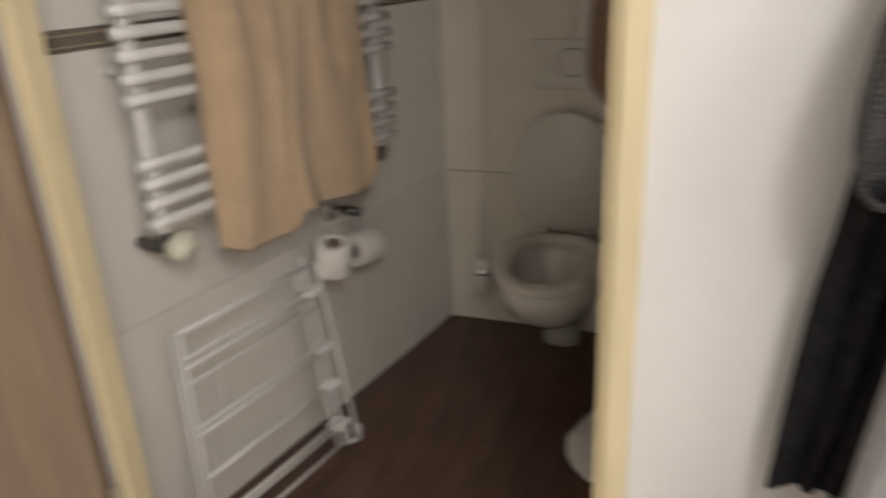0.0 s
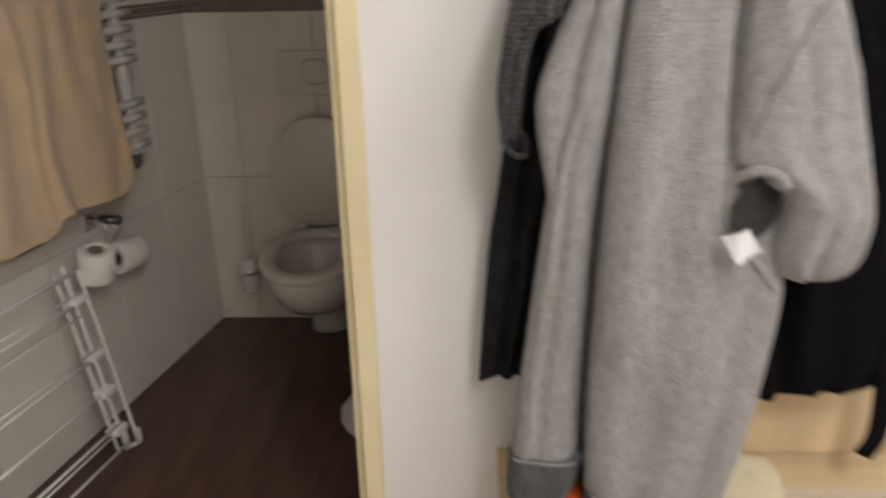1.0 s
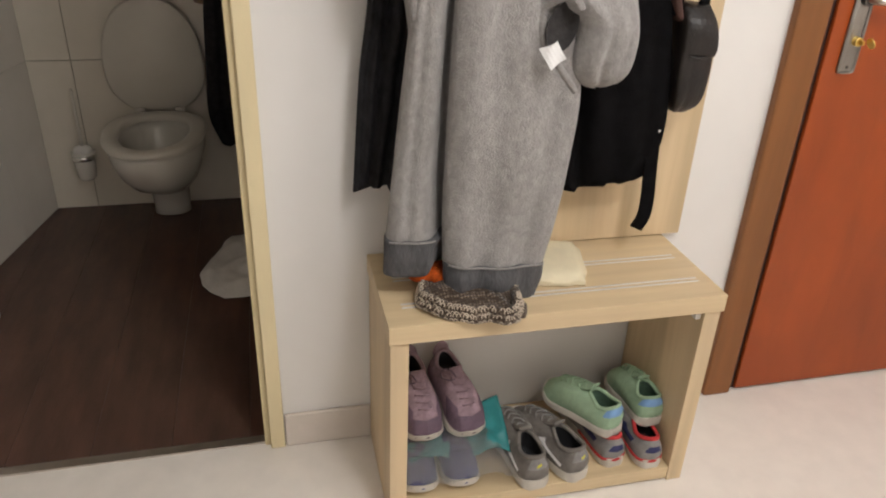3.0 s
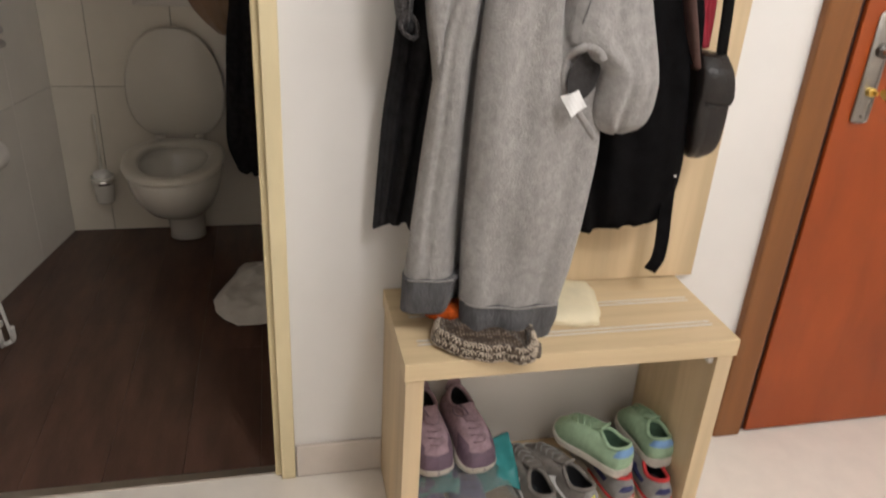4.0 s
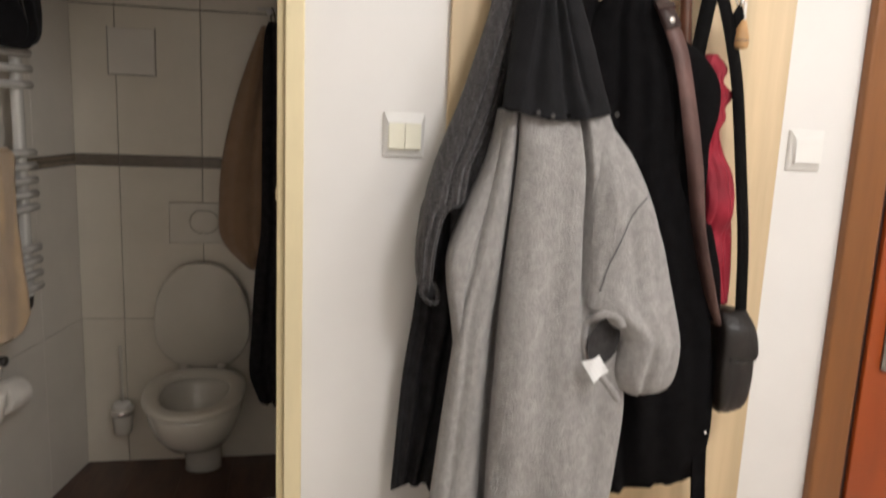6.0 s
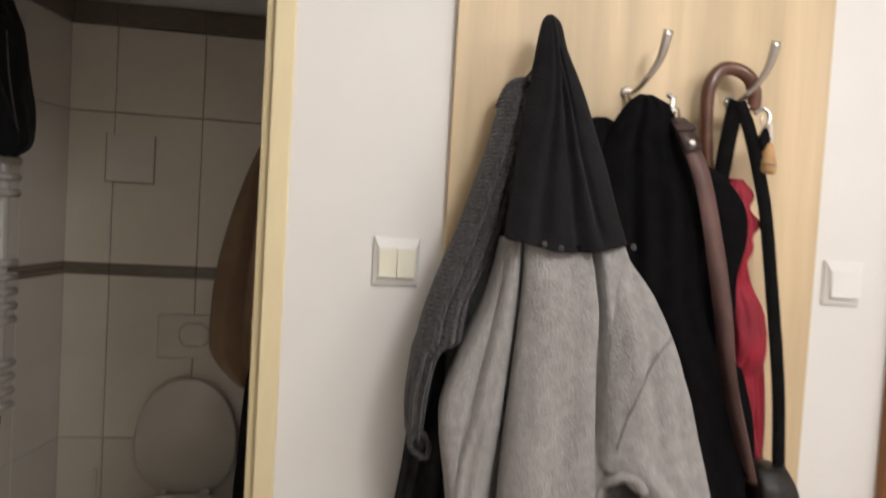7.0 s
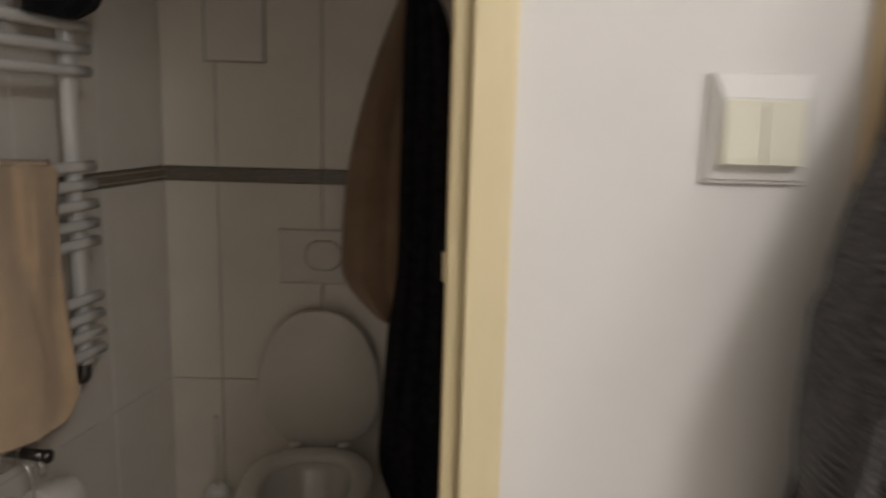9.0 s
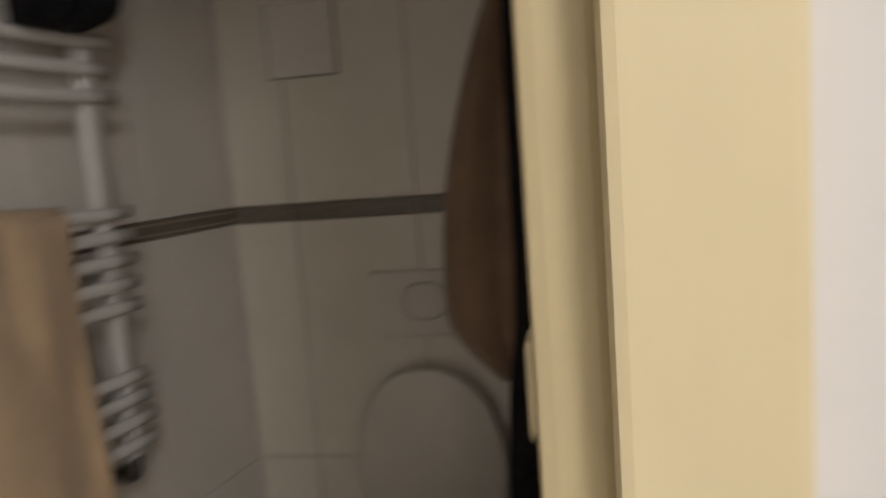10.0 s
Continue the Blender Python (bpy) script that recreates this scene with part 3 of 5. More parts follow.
bench = thing("shoe_bench", "pale oak laminate shoe bench with an open compartment", "bench")
part("top", box(0.824, 1.562, -0.312, -0.002, 0.492, 0.534, 0.002), OAK_H, bench)
part("side_panel", box(0.828, 0.866, -0.306, -0.004, 0.0, 0.4915, 0.0015), OAK, bench)
part("side_panel", box(1.520, 1.558, -0.306, -0.004, 0.0, 0.4915, 0.0015), OAK, bench)
part("bottom_board", box(0.8665, 1.5195, -0.304, -0.004, 0.006, 0.042, 0.0015), OAK_H, bench)
for y0 in (-0.128, -0.238):
    bm = box(0.862, 1.530, y0 - 0.009, y0 - 0.0045, 0.533, 0.5352)
    add_box(bm, 0.862, 1.530, y0 + 0.0045, y0 + 0.009, 0.533, 0.5352)
    part("inlay_strip", bm, ALUMINIUM, bench, "narrow metal strip let into the top")
part("bracket", box(1.507, 1.5195, -0.295, -0.270, 0.466, 0.4915, 0.002), PLASTIC, bench, "small white corner bracket")

# ---- clothes on the hooks ----
robe = thing("bathrobe", "long grey fleece robe hung inside out by its black hood", "robe")
part("side_flap", garment([(1.488, 0.952, 0.996, -0.178, -0.08), (1.44, 0.943, 0.985, -0.182, -0.08), (1.38, 0.925, 0.968, -0.190, -0.08), (1.30, 0.889, 0.945, -0.200, -0.09), (1.225, 0.863, 0.922, -0.212, -0.10), (1.17, 0.865, 0.908, -0.210, -0.11), (1.10, 0.878, 0.900, -0.206, -0.12), (1.05, 0.886, 0.897, -0.200, -0.13)],
                          [(0.75, 0.70, 0.006, 0.10)], seed=1.3, round_power=0.34, crumple=0.006, rows=50, cols=40), FLEECE, robe, "", True)
part("left_panel", garment([(1.488, 0.958, 1.030, -0.206, -0.10), (1.39, 0.940, 1.035, -0.214, -0.10), (1.29, 0.920, 1.030, -0.219, -0.11), (1.20, 0.902, 1.02, -0.220, -0.115), (1.10, 0.883, 1.005, -0.219, -0.11), (0.955, 0.866, 0.995, -0.217, -0.11),
                            (0.807, 0.851, 0.988, -0.217, -0.11), (0.655, 0.836, 0.985, -0.220, -0.11)],
                           [(0.10, 0.12, -0.004, 0.08), (0.10, 0.26, 0.006, 0.07, 0.3, 0.9, 0.1), (0.42, 0.84, 0.040, 0.17, -0.2, 1.4, 0.1), (0.75, 1.0, 0.036, 0.26, -0.2, 1.4, 0.0)], seed=1.3, round_power=0.34, crumple=0.007, rows=90, cols=84), FLEECE, robe, "", True)
part("right_panel", garment([(1.488, 0.976, 1.135, -0.226, -0.12), (1.44, 0.975, 1.150, -0.238, -0.12), (1.37, 0.972, 1.168, -0.244, -0.11), (1.27, 0.964, 1.178, -0.247, -0.11), (1.17, 0.957, 1.184, -0.249, -0.11), (1.07, 0.953, 1.188, -0.250, -0.11), (0.955, 0.950, 1.204, -0.249, -0.11),
                             (0.84, 0.948, 1.201, -0.248, -0.11), (0.72, 0.947, 1.188, -0.249, -0.11), (0.61, 0.950, 1.164, -0.252, -0.11)],
                            [(0.16, 0.14, -0.008, 0.10), (0.40, 0.34, 0.006, 0.10), (0.52, 0.50, -0.004, 0.10), (0.66, 0.56, 0.034, 0.030, -0.2, 0.30, 0.55), (0.86, 0.74, 0.009, 0.08, 0.5, 1.4, 0.2)], round_power=0.30, crumple=0.008, seed=4.1, rows=110, cols=120,
                            hem=lambda s: 0.012 - 0.022 * s), FLEECE, robe, "", True)
sleeve = part("sleeve", garment([(1.478, 1.095, 1.135, -0.215, -0.16), (1.40, 1.103, 1.188, -0.242, -0.15), (1.28, 1.104, 1.238, -0.262, -0.15), (1.19, 1.107, 1.262, -0.275, -0.15), (1.145, 1.106, 1.272, -0.283, -0.15), (1.128, 1.135, 1.276, -0.285, -0.15),
                        (1.10, 1.168, 1.282, -0.286, -0.15), (1.07, 1.172, 1.286, -0.285, -0.15), (1.02, 1.172, 1.286, -0.276, -0.155), (0.985, 1.190, 1.276, -0.255, -0.16), (0.970, 1.215, 1.260, -0.225, -0.17)],
                       [(0.34, 0.30, -0.005, 0.16), (0.62, 0.40, 0.004, 0.10), (0.85, 0.72, 0.004, 0.09, 0.35, 0.8, 0.2), (0.30, 0.45, 0.006, 0.08, 0.72, 1.3, 0.2)], rows=80, cols=72, seed=7.7, crumple=0.012, round_power=0.40), FLEECE, robe, "", True)


def lay_on(ob, points, lift=0.0005):
    """Lays (x, z) points on the front of a mesh."""
    verts = [v.co for v in ob.data.vertices]
    res = []
    for x, z in points:
        near = sorted(verts, key=lambda c: (c.x - x) ** 2 + (c.z - z) ** 2)[:6]
        res.append((x, min(c.y for c in near) - lift, z))
    return res


line = spline([(1.204, 0, 1.352), (1.180, 0, 1.330), (1.155, 0, 1.285), (1.135, 0, 1.235), (1.120, 0, 1.180)], 26)
part("seam", tube(lay_on(sleeve, [(c[0], c[2]) for c in line], 0.0004), 0.0010, 6), FLEECE_D, robe, "", True)
front = [v for v in robe.children if v.name.startswith("right_panel")][0]
rim = [(1.160, -0.282, 1.122), (1.152, -0.279, 1.136), (1.136, -0.272, 1.142), (1.120, -0.266, 1.137)] + lay_on(front, [(1.109, 1.120), (1.104, 1.092), (1.109, 1.064), (1.124, 1.040), (1.144, 1.018), (1.166, 0.992), (1.184, 0.968)], -0.0016)
part("armhole_rim", tube(spline(rim, 56), 0.0060, 12, radii=[0.0075 - 0.0012 * i / 55 for i in range(56)]), FLEECE, robe, "", True)
# shallow dish for the sleeve opening, depth shade put into its dark colour
mouth = bmesh.new()
loops = []
for k in range(7):
    d = k / 6
    loops.append([mouth.verts.new((1.136 + 0.006 * d + (0.029 - 0.017 * d) * math.cos(q) + 0.006 * math.sin(q), -0.263 + 0.012 * d, 1.090 + (0.044 - 0.016 * d) * math.sin(q))) for q in [2 * math.pi * j / 28 for j in range(28)]])
for p0, p1 in zip(loops, loops[1:]):
    for j in range(28):
        mouth.faces.new((p0[j], p0[(j + 1) % 28], p1[(j + 1) % 28], p1[j]))
mouth.faces.new(loops[-1])
part("armhole_inside", mouth, ARMHOLE_SHADE, robe, "opening of the turned-in sleeve, its inner shade painted dark", True)
bm = bmesh.new()
tag = [bm.verts.new(p) for p in ((1.092, -0.276, 1.056), (1.122, -0.280, 1.070), (1.141, -0.284, 1.040), (1.112, -0.284, 1.022))]
bm.faces.new(tag)
bmesh.ops.subdivide_edges(bm, edges=bm.edges[:], cuts=4, use_grid_fill=True)
for v in bm.verts:
    v.co.y += 0.004 * math.sin(v.co.x * 140)
bmesh.ops.solidify(bm, geom=bm.faces[:], thickness=0.0012)
part("care_label", bm, LABEL, robe, "small white care label")
part("hem_band", garment([(0.672, 0.834, 0.984, -0.223, -0.108), (0.63, 0.833, 0.982, -0.227, -0.106), (0.592, 0.832, 0.972, -0.223, -0.106)], [(0.12, 0.12, -0.003, 0.10), (0.84, 0.84, 0.034, 0.17), (1.0, 1.0, 0.030, 0.26)], round_power=0.34, rows=12, seed=1.3, crumple=0.010), FLEECE_D, robe, "dark grey ribbed hem", True)
bm = garment([(0.618, 0.950, 1.166, -0.256, -0.108), (0.58, 0.952, 1.161, -0.259, -0.108), (0.540, 0.954, 1.150, -0.254, -0.11)], [(0.14, 0.14, -0.008, 0.10), (0.34, 0.34, 0.006, 0.10), (0.50, 0.50, -0.004, 0.10), (0.74, 0.74, 0.009, 0.08)], round_power=0.30, rows=14, cols=64, seed=4.1, crumple=0.012)
for v in bm.verts:
    v.co.z += 0.006 - 0.016 * (v.co.x - 0.95) / 0.21
part("hem_band", bm, FLEECE_D, robe, "dark grey ribbed hem", True)
for hem_ob, x0, x1, z0, z1 in (([c for c in robe.children if c.name.startswith("hem_band")][0], 0.840, 0.932, 0.671, 0.671), ([c for c in robe.children if c.name.startswith("hem_band")][1], 0.956, 1.158, 0.6225, 0.608)):
    pts = lay_on(hem_ob, [(x0 + (x1 - x0) * q / 14, z0 + (z1 - z0) * q / 14) for q in range(15)], 0.002)
    part("hem_seam", tube(spline(pts, 30), 0.0021, 6), FLEECE, robe, "pale seam above the hem", True)
part("hood", garment([(1.858, 1.018, 1.030, -0.104, -0.088), (1.845, 1.008, 1.040, -0.118, -0.078), (1.80, 0.999, 1.050, -0.140, -0.065), (1.74, 0.988, 1.074, -0.158, -0.055), (1.66, 0.972, 1.100, -0.180, -0.055),
                      (1.60, 0.962, 1.116, -0.198, -0.08), (1.53, 0.949, 1.128, -0.222, -0.11), (1.481, 0.941, 1.138, -0.240, -0.13)],
                     [(0.48, 0.22, 0.006, 0.06), (0.5, 0.36, -0.005, 0.08), (0.53, 0.56, 0.010, 0.045, 0.25, 1.3, 0.3), (0.56, 0.68, -0.007, 0.06), (0.57, 0.76, 0.010, 0.04, 0.1, 0.85, 0.4), (0.45, 0.12, -0.005, 0.07)], rows=90, cols=96, seed=2.2, ragged=0.003, hem=lambda s: 0.008 - 0.018 * math.sin(math.pi * s)), BLACK, robe, "black hood", True)
for ex, ez in ((0.992, 1.483), (1.018, 1.478), (1.131, 1.486)):
    e = part("eyelet", tube([(0.0030 * math.cos(a), 0, 0.0030 * math.sin(a)) for a in [2 * math.pi * k / 14 for k in range(14)]], 0.0012, 6, closed=True), DARK_METAL, robe, "", True)
    e.location = (ex, -0.249, ez)

cardigan = thing("cardigan", "charcoal cable-knit cardigan hung by its collar", "cardigan")
part("body", garment([(1.50, 0.90, 1.03, -0.075, -0.022), (1.30, 0.845, 1.02, -0.085, -0.02), (1.09, 0.822, 1.0, -0.085, -0.012), (0.97, 0.806, 0.98, -0.085, -0.012), (0.85, 0.797, 0.96, -0.085, -0.012), (0.722, 0.789, 0.93, -0.080, -0.015)],
                     [(0.25, 0.22, 0.025, 0.05), (0.45, 0.42, 0.02, 0.05), (0.1, 0.1, 0.01, 0.04), (0.6, 0.62, 0.02, 0.05)], seed=5.5, ragged=0.03), CHARCOAL, cardigan, "", True)
part("front_panel", garment([(1.735, 0.962, 1.02, -0.092, -0.03), (1.66, 0.944, 1.04, -0.108, -0.024), (1.58, 0.922, 1.05, -0.114, -0.024), (1.45, 0.897, 1.03, -0.118, -0.026), (1.35, 0.884, 1.01, -0.118, -0.03), (1.25, 0.884, 0.99, -0.112, -0.03), (1.17, 0.886, 0.97, -0.095, -0.035)],
                            [(0.12, 0.12, -0.005, 0.05), (0.24, 0.22, 0.012, 0.04, 0.0, 1.3, 0.4), (0.36, 0.34, -0.006, 0.05), (0.50, 0.46, 0.012, 0.04, 0.0, 1.3, 0.4), (0.64, 0.60, -0.005, 0.05)], rows=80, cols=80, seed=3.9, crumple=0.010), KNIT, cardigan, "grey knitted front", True)
part("sleeve", garment([(1.752, 0.975, 1.00, -0.075, -0.045), (1.735, 0.957, 1.01, -0.095, -0.03), (1.66, 0.938, 0.998, -0.118, -0.022), (1.58, 0.914, 0.978, -0.128, -0.022), (1.50, 0.888, 0.955, -0.138, -0.024), (1.43, 0.860, 0.928, -0.150, -0.026),
                        (1.38, 0.843, 0.906, -0.160, -0.028), (1.335, 0.829, 0.900, -0.172, -0.03), (1.318, 0.826, 0.897, -0.174, -0.033), (1.300, 0.822, 0.868, -0.172, -0.04), (1.27, 0.818, 0.857, -0.168, -0.05), (1.22, 0.813, 0.850, -0.158, -0.06), (1.17, 0.817, 0.846, -0.148, -0.07), (1.14, 0.828, 0.845, -0.130, -0.08)],
                       [(0.30, 0.24, -0.005, 0.08), (0.52, 0.46, 0.010, 0.05, 0.0, 0.75, 0.5), (0.70, 0.64, -0.005, 0.06), (0.82, 0.78, 0.010, 0.05, 0.0, 0.7, 0.5)], rows=100, cols=80, seed=3.1, crumple=0.010, round_power=0.45), KNIT, cardigan, "grey knitted sleeve", True)
part("collar", tube(spline([(0.955, -0.075, 1.700), (0.966, -0.085, 1.732), (0.984, -0.088, 1.744), (1.005, -0.078, 1.738)], 16), 0.011, 12), KNIT, cardigan, "", True)
cuff = part("cuff", tube([(0.014 * math.cos(a), 0.004 * math.cos(2 * a), 0.023 * math.sin(a)) for a in [2 * math.pi * k / 24 for k in range(24)]], 0.0042, 8, closed=True), KNIT, cardigan, "turned knitted cuff", True)
cuff.matrix_world = pose(0.838, -0.148, 1.152, 0, -30, 0)
# near-black disc in place of the shade within the sleeve end
part("cuff_opening", lathe([(0.014, 0.0), (0.012, -0.004), (0.003, -0.006)], 20, sx=0.85, sy=1.35), INSIDE, cardigan, "sleeve opening, its inner shade painted dark", True).matrix_world = pose(0.838, -0.146, 1.152, 90, 30, 0)

jacket = thing("jacket", "plain black wool jacket hanging from a hook", "jacket")
part("body", garment([(1.742, 1.188, 1.214, -0.105, -0.085), (1.730, 1.170, 1.238, -0.118, -0.07), (1.700, 1.148, 1.256, -0.130, -0.055), (1.66, 1.128, 1.268, -0.130, -0.045), (1.62, 1.120, 1.290, -0.130, -0.035), (1.50, 1.115, 1.318, -0.135, -0.025), (1.38, 1.11, 1.335, -0.135, -0.024), (1.27, 1.11, 1.380, -0.135, -0.024),
                      (1.10, 1.12, 1.432, -0.135, -0.024), (0.92, 1.14, 1.460, -0.135, -0.024), (0.80, 1.16, 1.465, -0.130, -0.024), (0.715, 1.20, 1.445, -0.120, -0.03)],
                     [(0.35, 0.35, 0.022, 0.06), (0.55, 0.6, 0.012, 0.09), (0.78, 0.84, 0.008, 0.07)], seed=8.2, rows=80, ragged=0.02, hem=lambda s: 0.03 * max(0, s - 0.75) * 4), BLACK_W, jacket, "", True)
part("sleeve", garment([(1.640, 1.28, 1.315, -0.085, -0.05), (1.61, 1.275, 1.362, -0.11, -0.04), (1.56, 1.27, 1.400, -0.125, -0.03), (1.50, 1.27, 1.407, -0.125, -0.03), (1.43, 1.28, 1.396, -0.12, -0.03), (1.30, 1.31, 1.418, -0.112, -0.025), (1.18, 1.34, 1.452, -0.112, -0.025), (1.08, 1.37, 1.468, -0.106, -0.025)],
                       [(0.4, 0.4, 0.01, 0.1)], rows=40, seed=9.4), BLACK_W, jacket, "", True)
part("collar", garment([(1.700, 1.118, 1.140, -0.085, -0.045), (1.685, 1.100, 1.160, -0.105, -0.035), (1.64, 1.090, 1.175, -0.112, -0.03), (1.56, 1.085, 1.19, -0.115, -0.03), (1.46, 1.09, 1.20, -0.115, -0.03)], [(0.5, 0.5, 0.01, 0.1)], rows=30, cols=40, seed=4.4, crumple=0.016), BLACK_W, jacket, "", True)
part("belt_end", ribbon(spline([(1.440, -0.106, 0.805), (1.441, -0.112, 0.745), (1.438, -0.126, 0.690), (1.430, -0.136, 0.650), (1.416, -0.136, 0.620)], 22), 0.031, 0.006), BLACK_W, jacket)
part("snap", lathe([(0.004, 0), (0.003, 0.003)], 10), CHROME, jacket).matrix_world = pose(1.437, -0.126, 0.845, 90, 0, 0)

bag = thing("shoulder_bag", "small dark leather shoulder bag with a brown strap", "bag")
part("strap", ribbon(spline([(1.252, -0.120, 1.700), (1.262, -0.142, 1.662), (1.288, -0.150, 1.600), (1.316, -0.150, 1.500), (1.342, -0.148, 1.390), (1.366, -0.144, 1.270), (1.405, -0.132, 1.160), (1.448, -0.105, 1.070)], 50), 0.030, 0.004, twist=66), LEATHER, bag, "brown leather strap", True)
ring = part("ring", tube([(0.017 * math.cos(a), 0, 0.017 * math.sin(a)) for a in [2 * math.pi * k / 20 for k in range(20)]], 0.0024, 8, closed=True), CHROME, bag, "metal ring", True)
ring.matrix_world = pose(1.252, -0.105, 1.705, 10, 0, 35)
part("clasp", tube(spline([(1.240, -0.100, 1.745), (1.246, -0.106, 1.738), (1.244, -0.108, 1.722), (1.252, -0.108, 1.716)], 12), 0.005, 10), CHROME, bag, "", True)
part("strap_end", ribbon(spline([(1.251, -0.112, 1.704), (1.253, -0.128, 1.694), (1.258, -0.145, 1.672), (1.268, -0.153, 1.646)], 14), 0.031, 0.005), LEATHER_D, bag, "dark brown leather strap end", True)
part("keeper", ribbon([(1.253, -0.134, 1.690), (1.256, -0.143, 1.680)], 0.038, 0.007), LEATHER_D, bag)
part("rivet", lathe([(0.0062, 0), (0.005, 0.002), (0.002, 0.003)], 14), STEEL, bag).matrix_world = pose(1.263, -0.1545, 1.660, 75, 0, 0)
body = garment([(1.095, 1.454, 1.512, -0.115, -0.045), (1.06, 1.450, 1.522, -0.135, -0.04), (1.00, 1.450, 1.529, -0.142, -0.04), (0.93, 1.456, 1.526, -0.142, -0.04), (0.895, 1.464, 1.518, -0.130, -0.045), (0.878, 1.475, 1.505, -0.11, -0.055)], [(0.4, 0.3, 0.003, 0.12)], rows=40, round_power=0.2, crumple=0.006, seed=6.0)
part("body", body, BAG, bag, "", True)
part("flap", garment([(1.100, 1.452, 1.514, -0.120, -0.05), (1.07, 1.448, 1.522, -0.143, -0.06), (1.02, 1.450, 1.528, -0.149, -0.08), (1.005, 1.454, 1.525, -0.147, -0.09)], rows=16, round_power=0.2, crumple=0.010, seed=3.7), BAG, bag, "", True)
part("zip", tube(spline([(1.464, -0.143, 1.006), (1.490, -0.146, 1.002), (1.514, -0.143, 1.006)], 12), 0.003, 8), BAG, bag, "", True)
part("webbing", ribbon(spline([(1.385, -0.078, 1.748), (1.404, -0.086, 1.70), (1.428, -0.090, 1.62), (1.447, -0.092, 1.54), (1.470, -0.094, 1.40), (1.494, -0.096, 1.24), (1.508, -0.096, 1.08)], 34), 0.024, 0.004), WEB, bag, "black webbing strap", True)
part("webbing", ribbon(spline([(1.382, -0.078, 1.748), (1.372, -0.082, 1.71), (1.366, -0.078, 1.65), (1.362, -0.070, 1.58)], 18), 0.030, 0.004), WEB, bag, "", True)

umbrella = thing("umbrella", "folded red umbrella with a curved brown wooden handle", "umbrella")
arc = [(1.352, -0.052, 1.600), (1.343, -0.054, 1.66), (1.336, -0.056, 1.73), (1.338, -0.058, 1.775), (1.356, -0.060, 1.804), (1.384, -0.062, 1.808), (1.412, -0.062, 1.794), (1.424, -0.062, 1.765), (1.424, -0.060, 1.738)]
part("handle", tube(spline(arc, 44), 0.0125, 14), UMBRELLA_WOOD, umbrella, "curved brown wooden handle", True)
part("canopy", garment([(1.612, 1.385, 1.404, -0.085, -0.045), (1.585, 1.374, 1.428, -0.098, -0.03), (1.560, 1.372, 1.422, -0.100, -0.03), (1.535, 1.376, 1.444, -0.104, -0.03), (1.510, 1.382, 1.432, -0.100, -0.03), (1.488, 1.386, 1.436, -0.098, -0.03), (1.465, 1.388, 1.420, -0.095, -0.035), (1.43, 1.386, 1.434, -0.10, -0.03), (1.38, 1.388, 1.452, -0.10, -0.025), (1.28, 1.404, 1.474, -0.10, -0.025), (1.18, 1.430, 1.486, -0.095, -0.03), (1.11, 1.450, 1.490, -0.085, -0.04)],
                       [(0.30, 0.30, 0.006, 0.08, 0.0, 1.3, 0.5), (0.70, 0.78, 0.006, 0.06, 0.0, 1.3, 0.5)], rows=90, cols=60, crumple=0.034, seed=2.9), RED, umbrella, "red nylon canopy", True)
part("shaft", tube([(1.352, -0.052, 1.602), (1.40, -0.055, 1.30), (1.470, -0.060, 1.08)], 0.005, 8), DARK_METAL, umbrella)

charm = thing("keychain", "metal key ring with a small pale wooden charm", "keychain")
ring = part("ring", tube([(0.011 * math.cos(a), 0, 0.011 * math.sin(a)) for a in [2 * math.pi * k / 18 for k in range(18)]], 0.0016, 6, closed=True), CHROME, charm, "", True)
ring.matrix_world = pose(1.434, -0.086, 1.716, 0, 0, 20)
part("clip", tube(spline([(1.418, -0.074, 1.730), (1.430, -0.084, 1.738), (1.440, -0.088, 1.728), (1.436, -0.088, 1.706)], 14), 0.004, 8), CHROME, charm, "", True)
part("fob", garment([(1.704, 1.430, 1.438, -0.090, -0.082), (1.684, 1.420, 1.446, -0.094, -0.078), (1.662, 1.432, 1.440, -0.090, -0.082)], rows=10, cols=16, crumple=0.0), WEB, charm, "black leather fob")
part("key", box(1.441, 1.447, -0.092, -0.088, 1.664, 1.712, 0.001), STEEL, charm)
part("wooden_charm", lathe([(0.007, 0.030), (0.011, 0.014), (0.0155, -0.006), (0.0155, -0.020), (0.012, -0.024)], 16, (1.443, -0.088, 1.648)), CORK, charm, "pale turned wooden charm", True)
part("band", lathe([(0.0158, -0.002), (0.0158, 0.0)], 16, (1.443, -0.088, 1.640)), DARK_METAL, charm)

# ---- on the bench ----
hat = thing("knit_hat", "folded brown flecked knitted hat with an orange lining", "hat")
bm = lathe([(0.070, 0.0), (0.088, 0.006), (0.094, 0.022), (0.088, 0.036), (0.070, 0.044), (0.03, 0.046)], 56, (0, 0, 0), 1.05, 1.0)
bmesh.ops.subdivide_edges(bm, edges=[e for e in bm.edges if abs(e.verts[0].co.z - e.verts[1].co.z) > 0.003], cuts=3)
for v in bm.verts:
    p = v.co.copy()
    v.co += Vector((0.010 * noise.noise(p * 14), 0.012 * noise.noise(p * 13 + Vector((3, 1, 2))), 0.006 * noise.noise(p * 30)))
    if p.x > 0.02 and p.y < -0.02:
        v.co += Vector((0.018, -0.045 * smoothstep((p.x - 0.02) / 0.06), -0.008 * smoothstep((p.x - 0.02) / 0.06) if p.z > 0.02 else 0))
for v in bm.verts:
    v.co.z *= 0.88 * (1 - 0.46 * smoothstep((-v.co.y - 0.010) / 0.05))
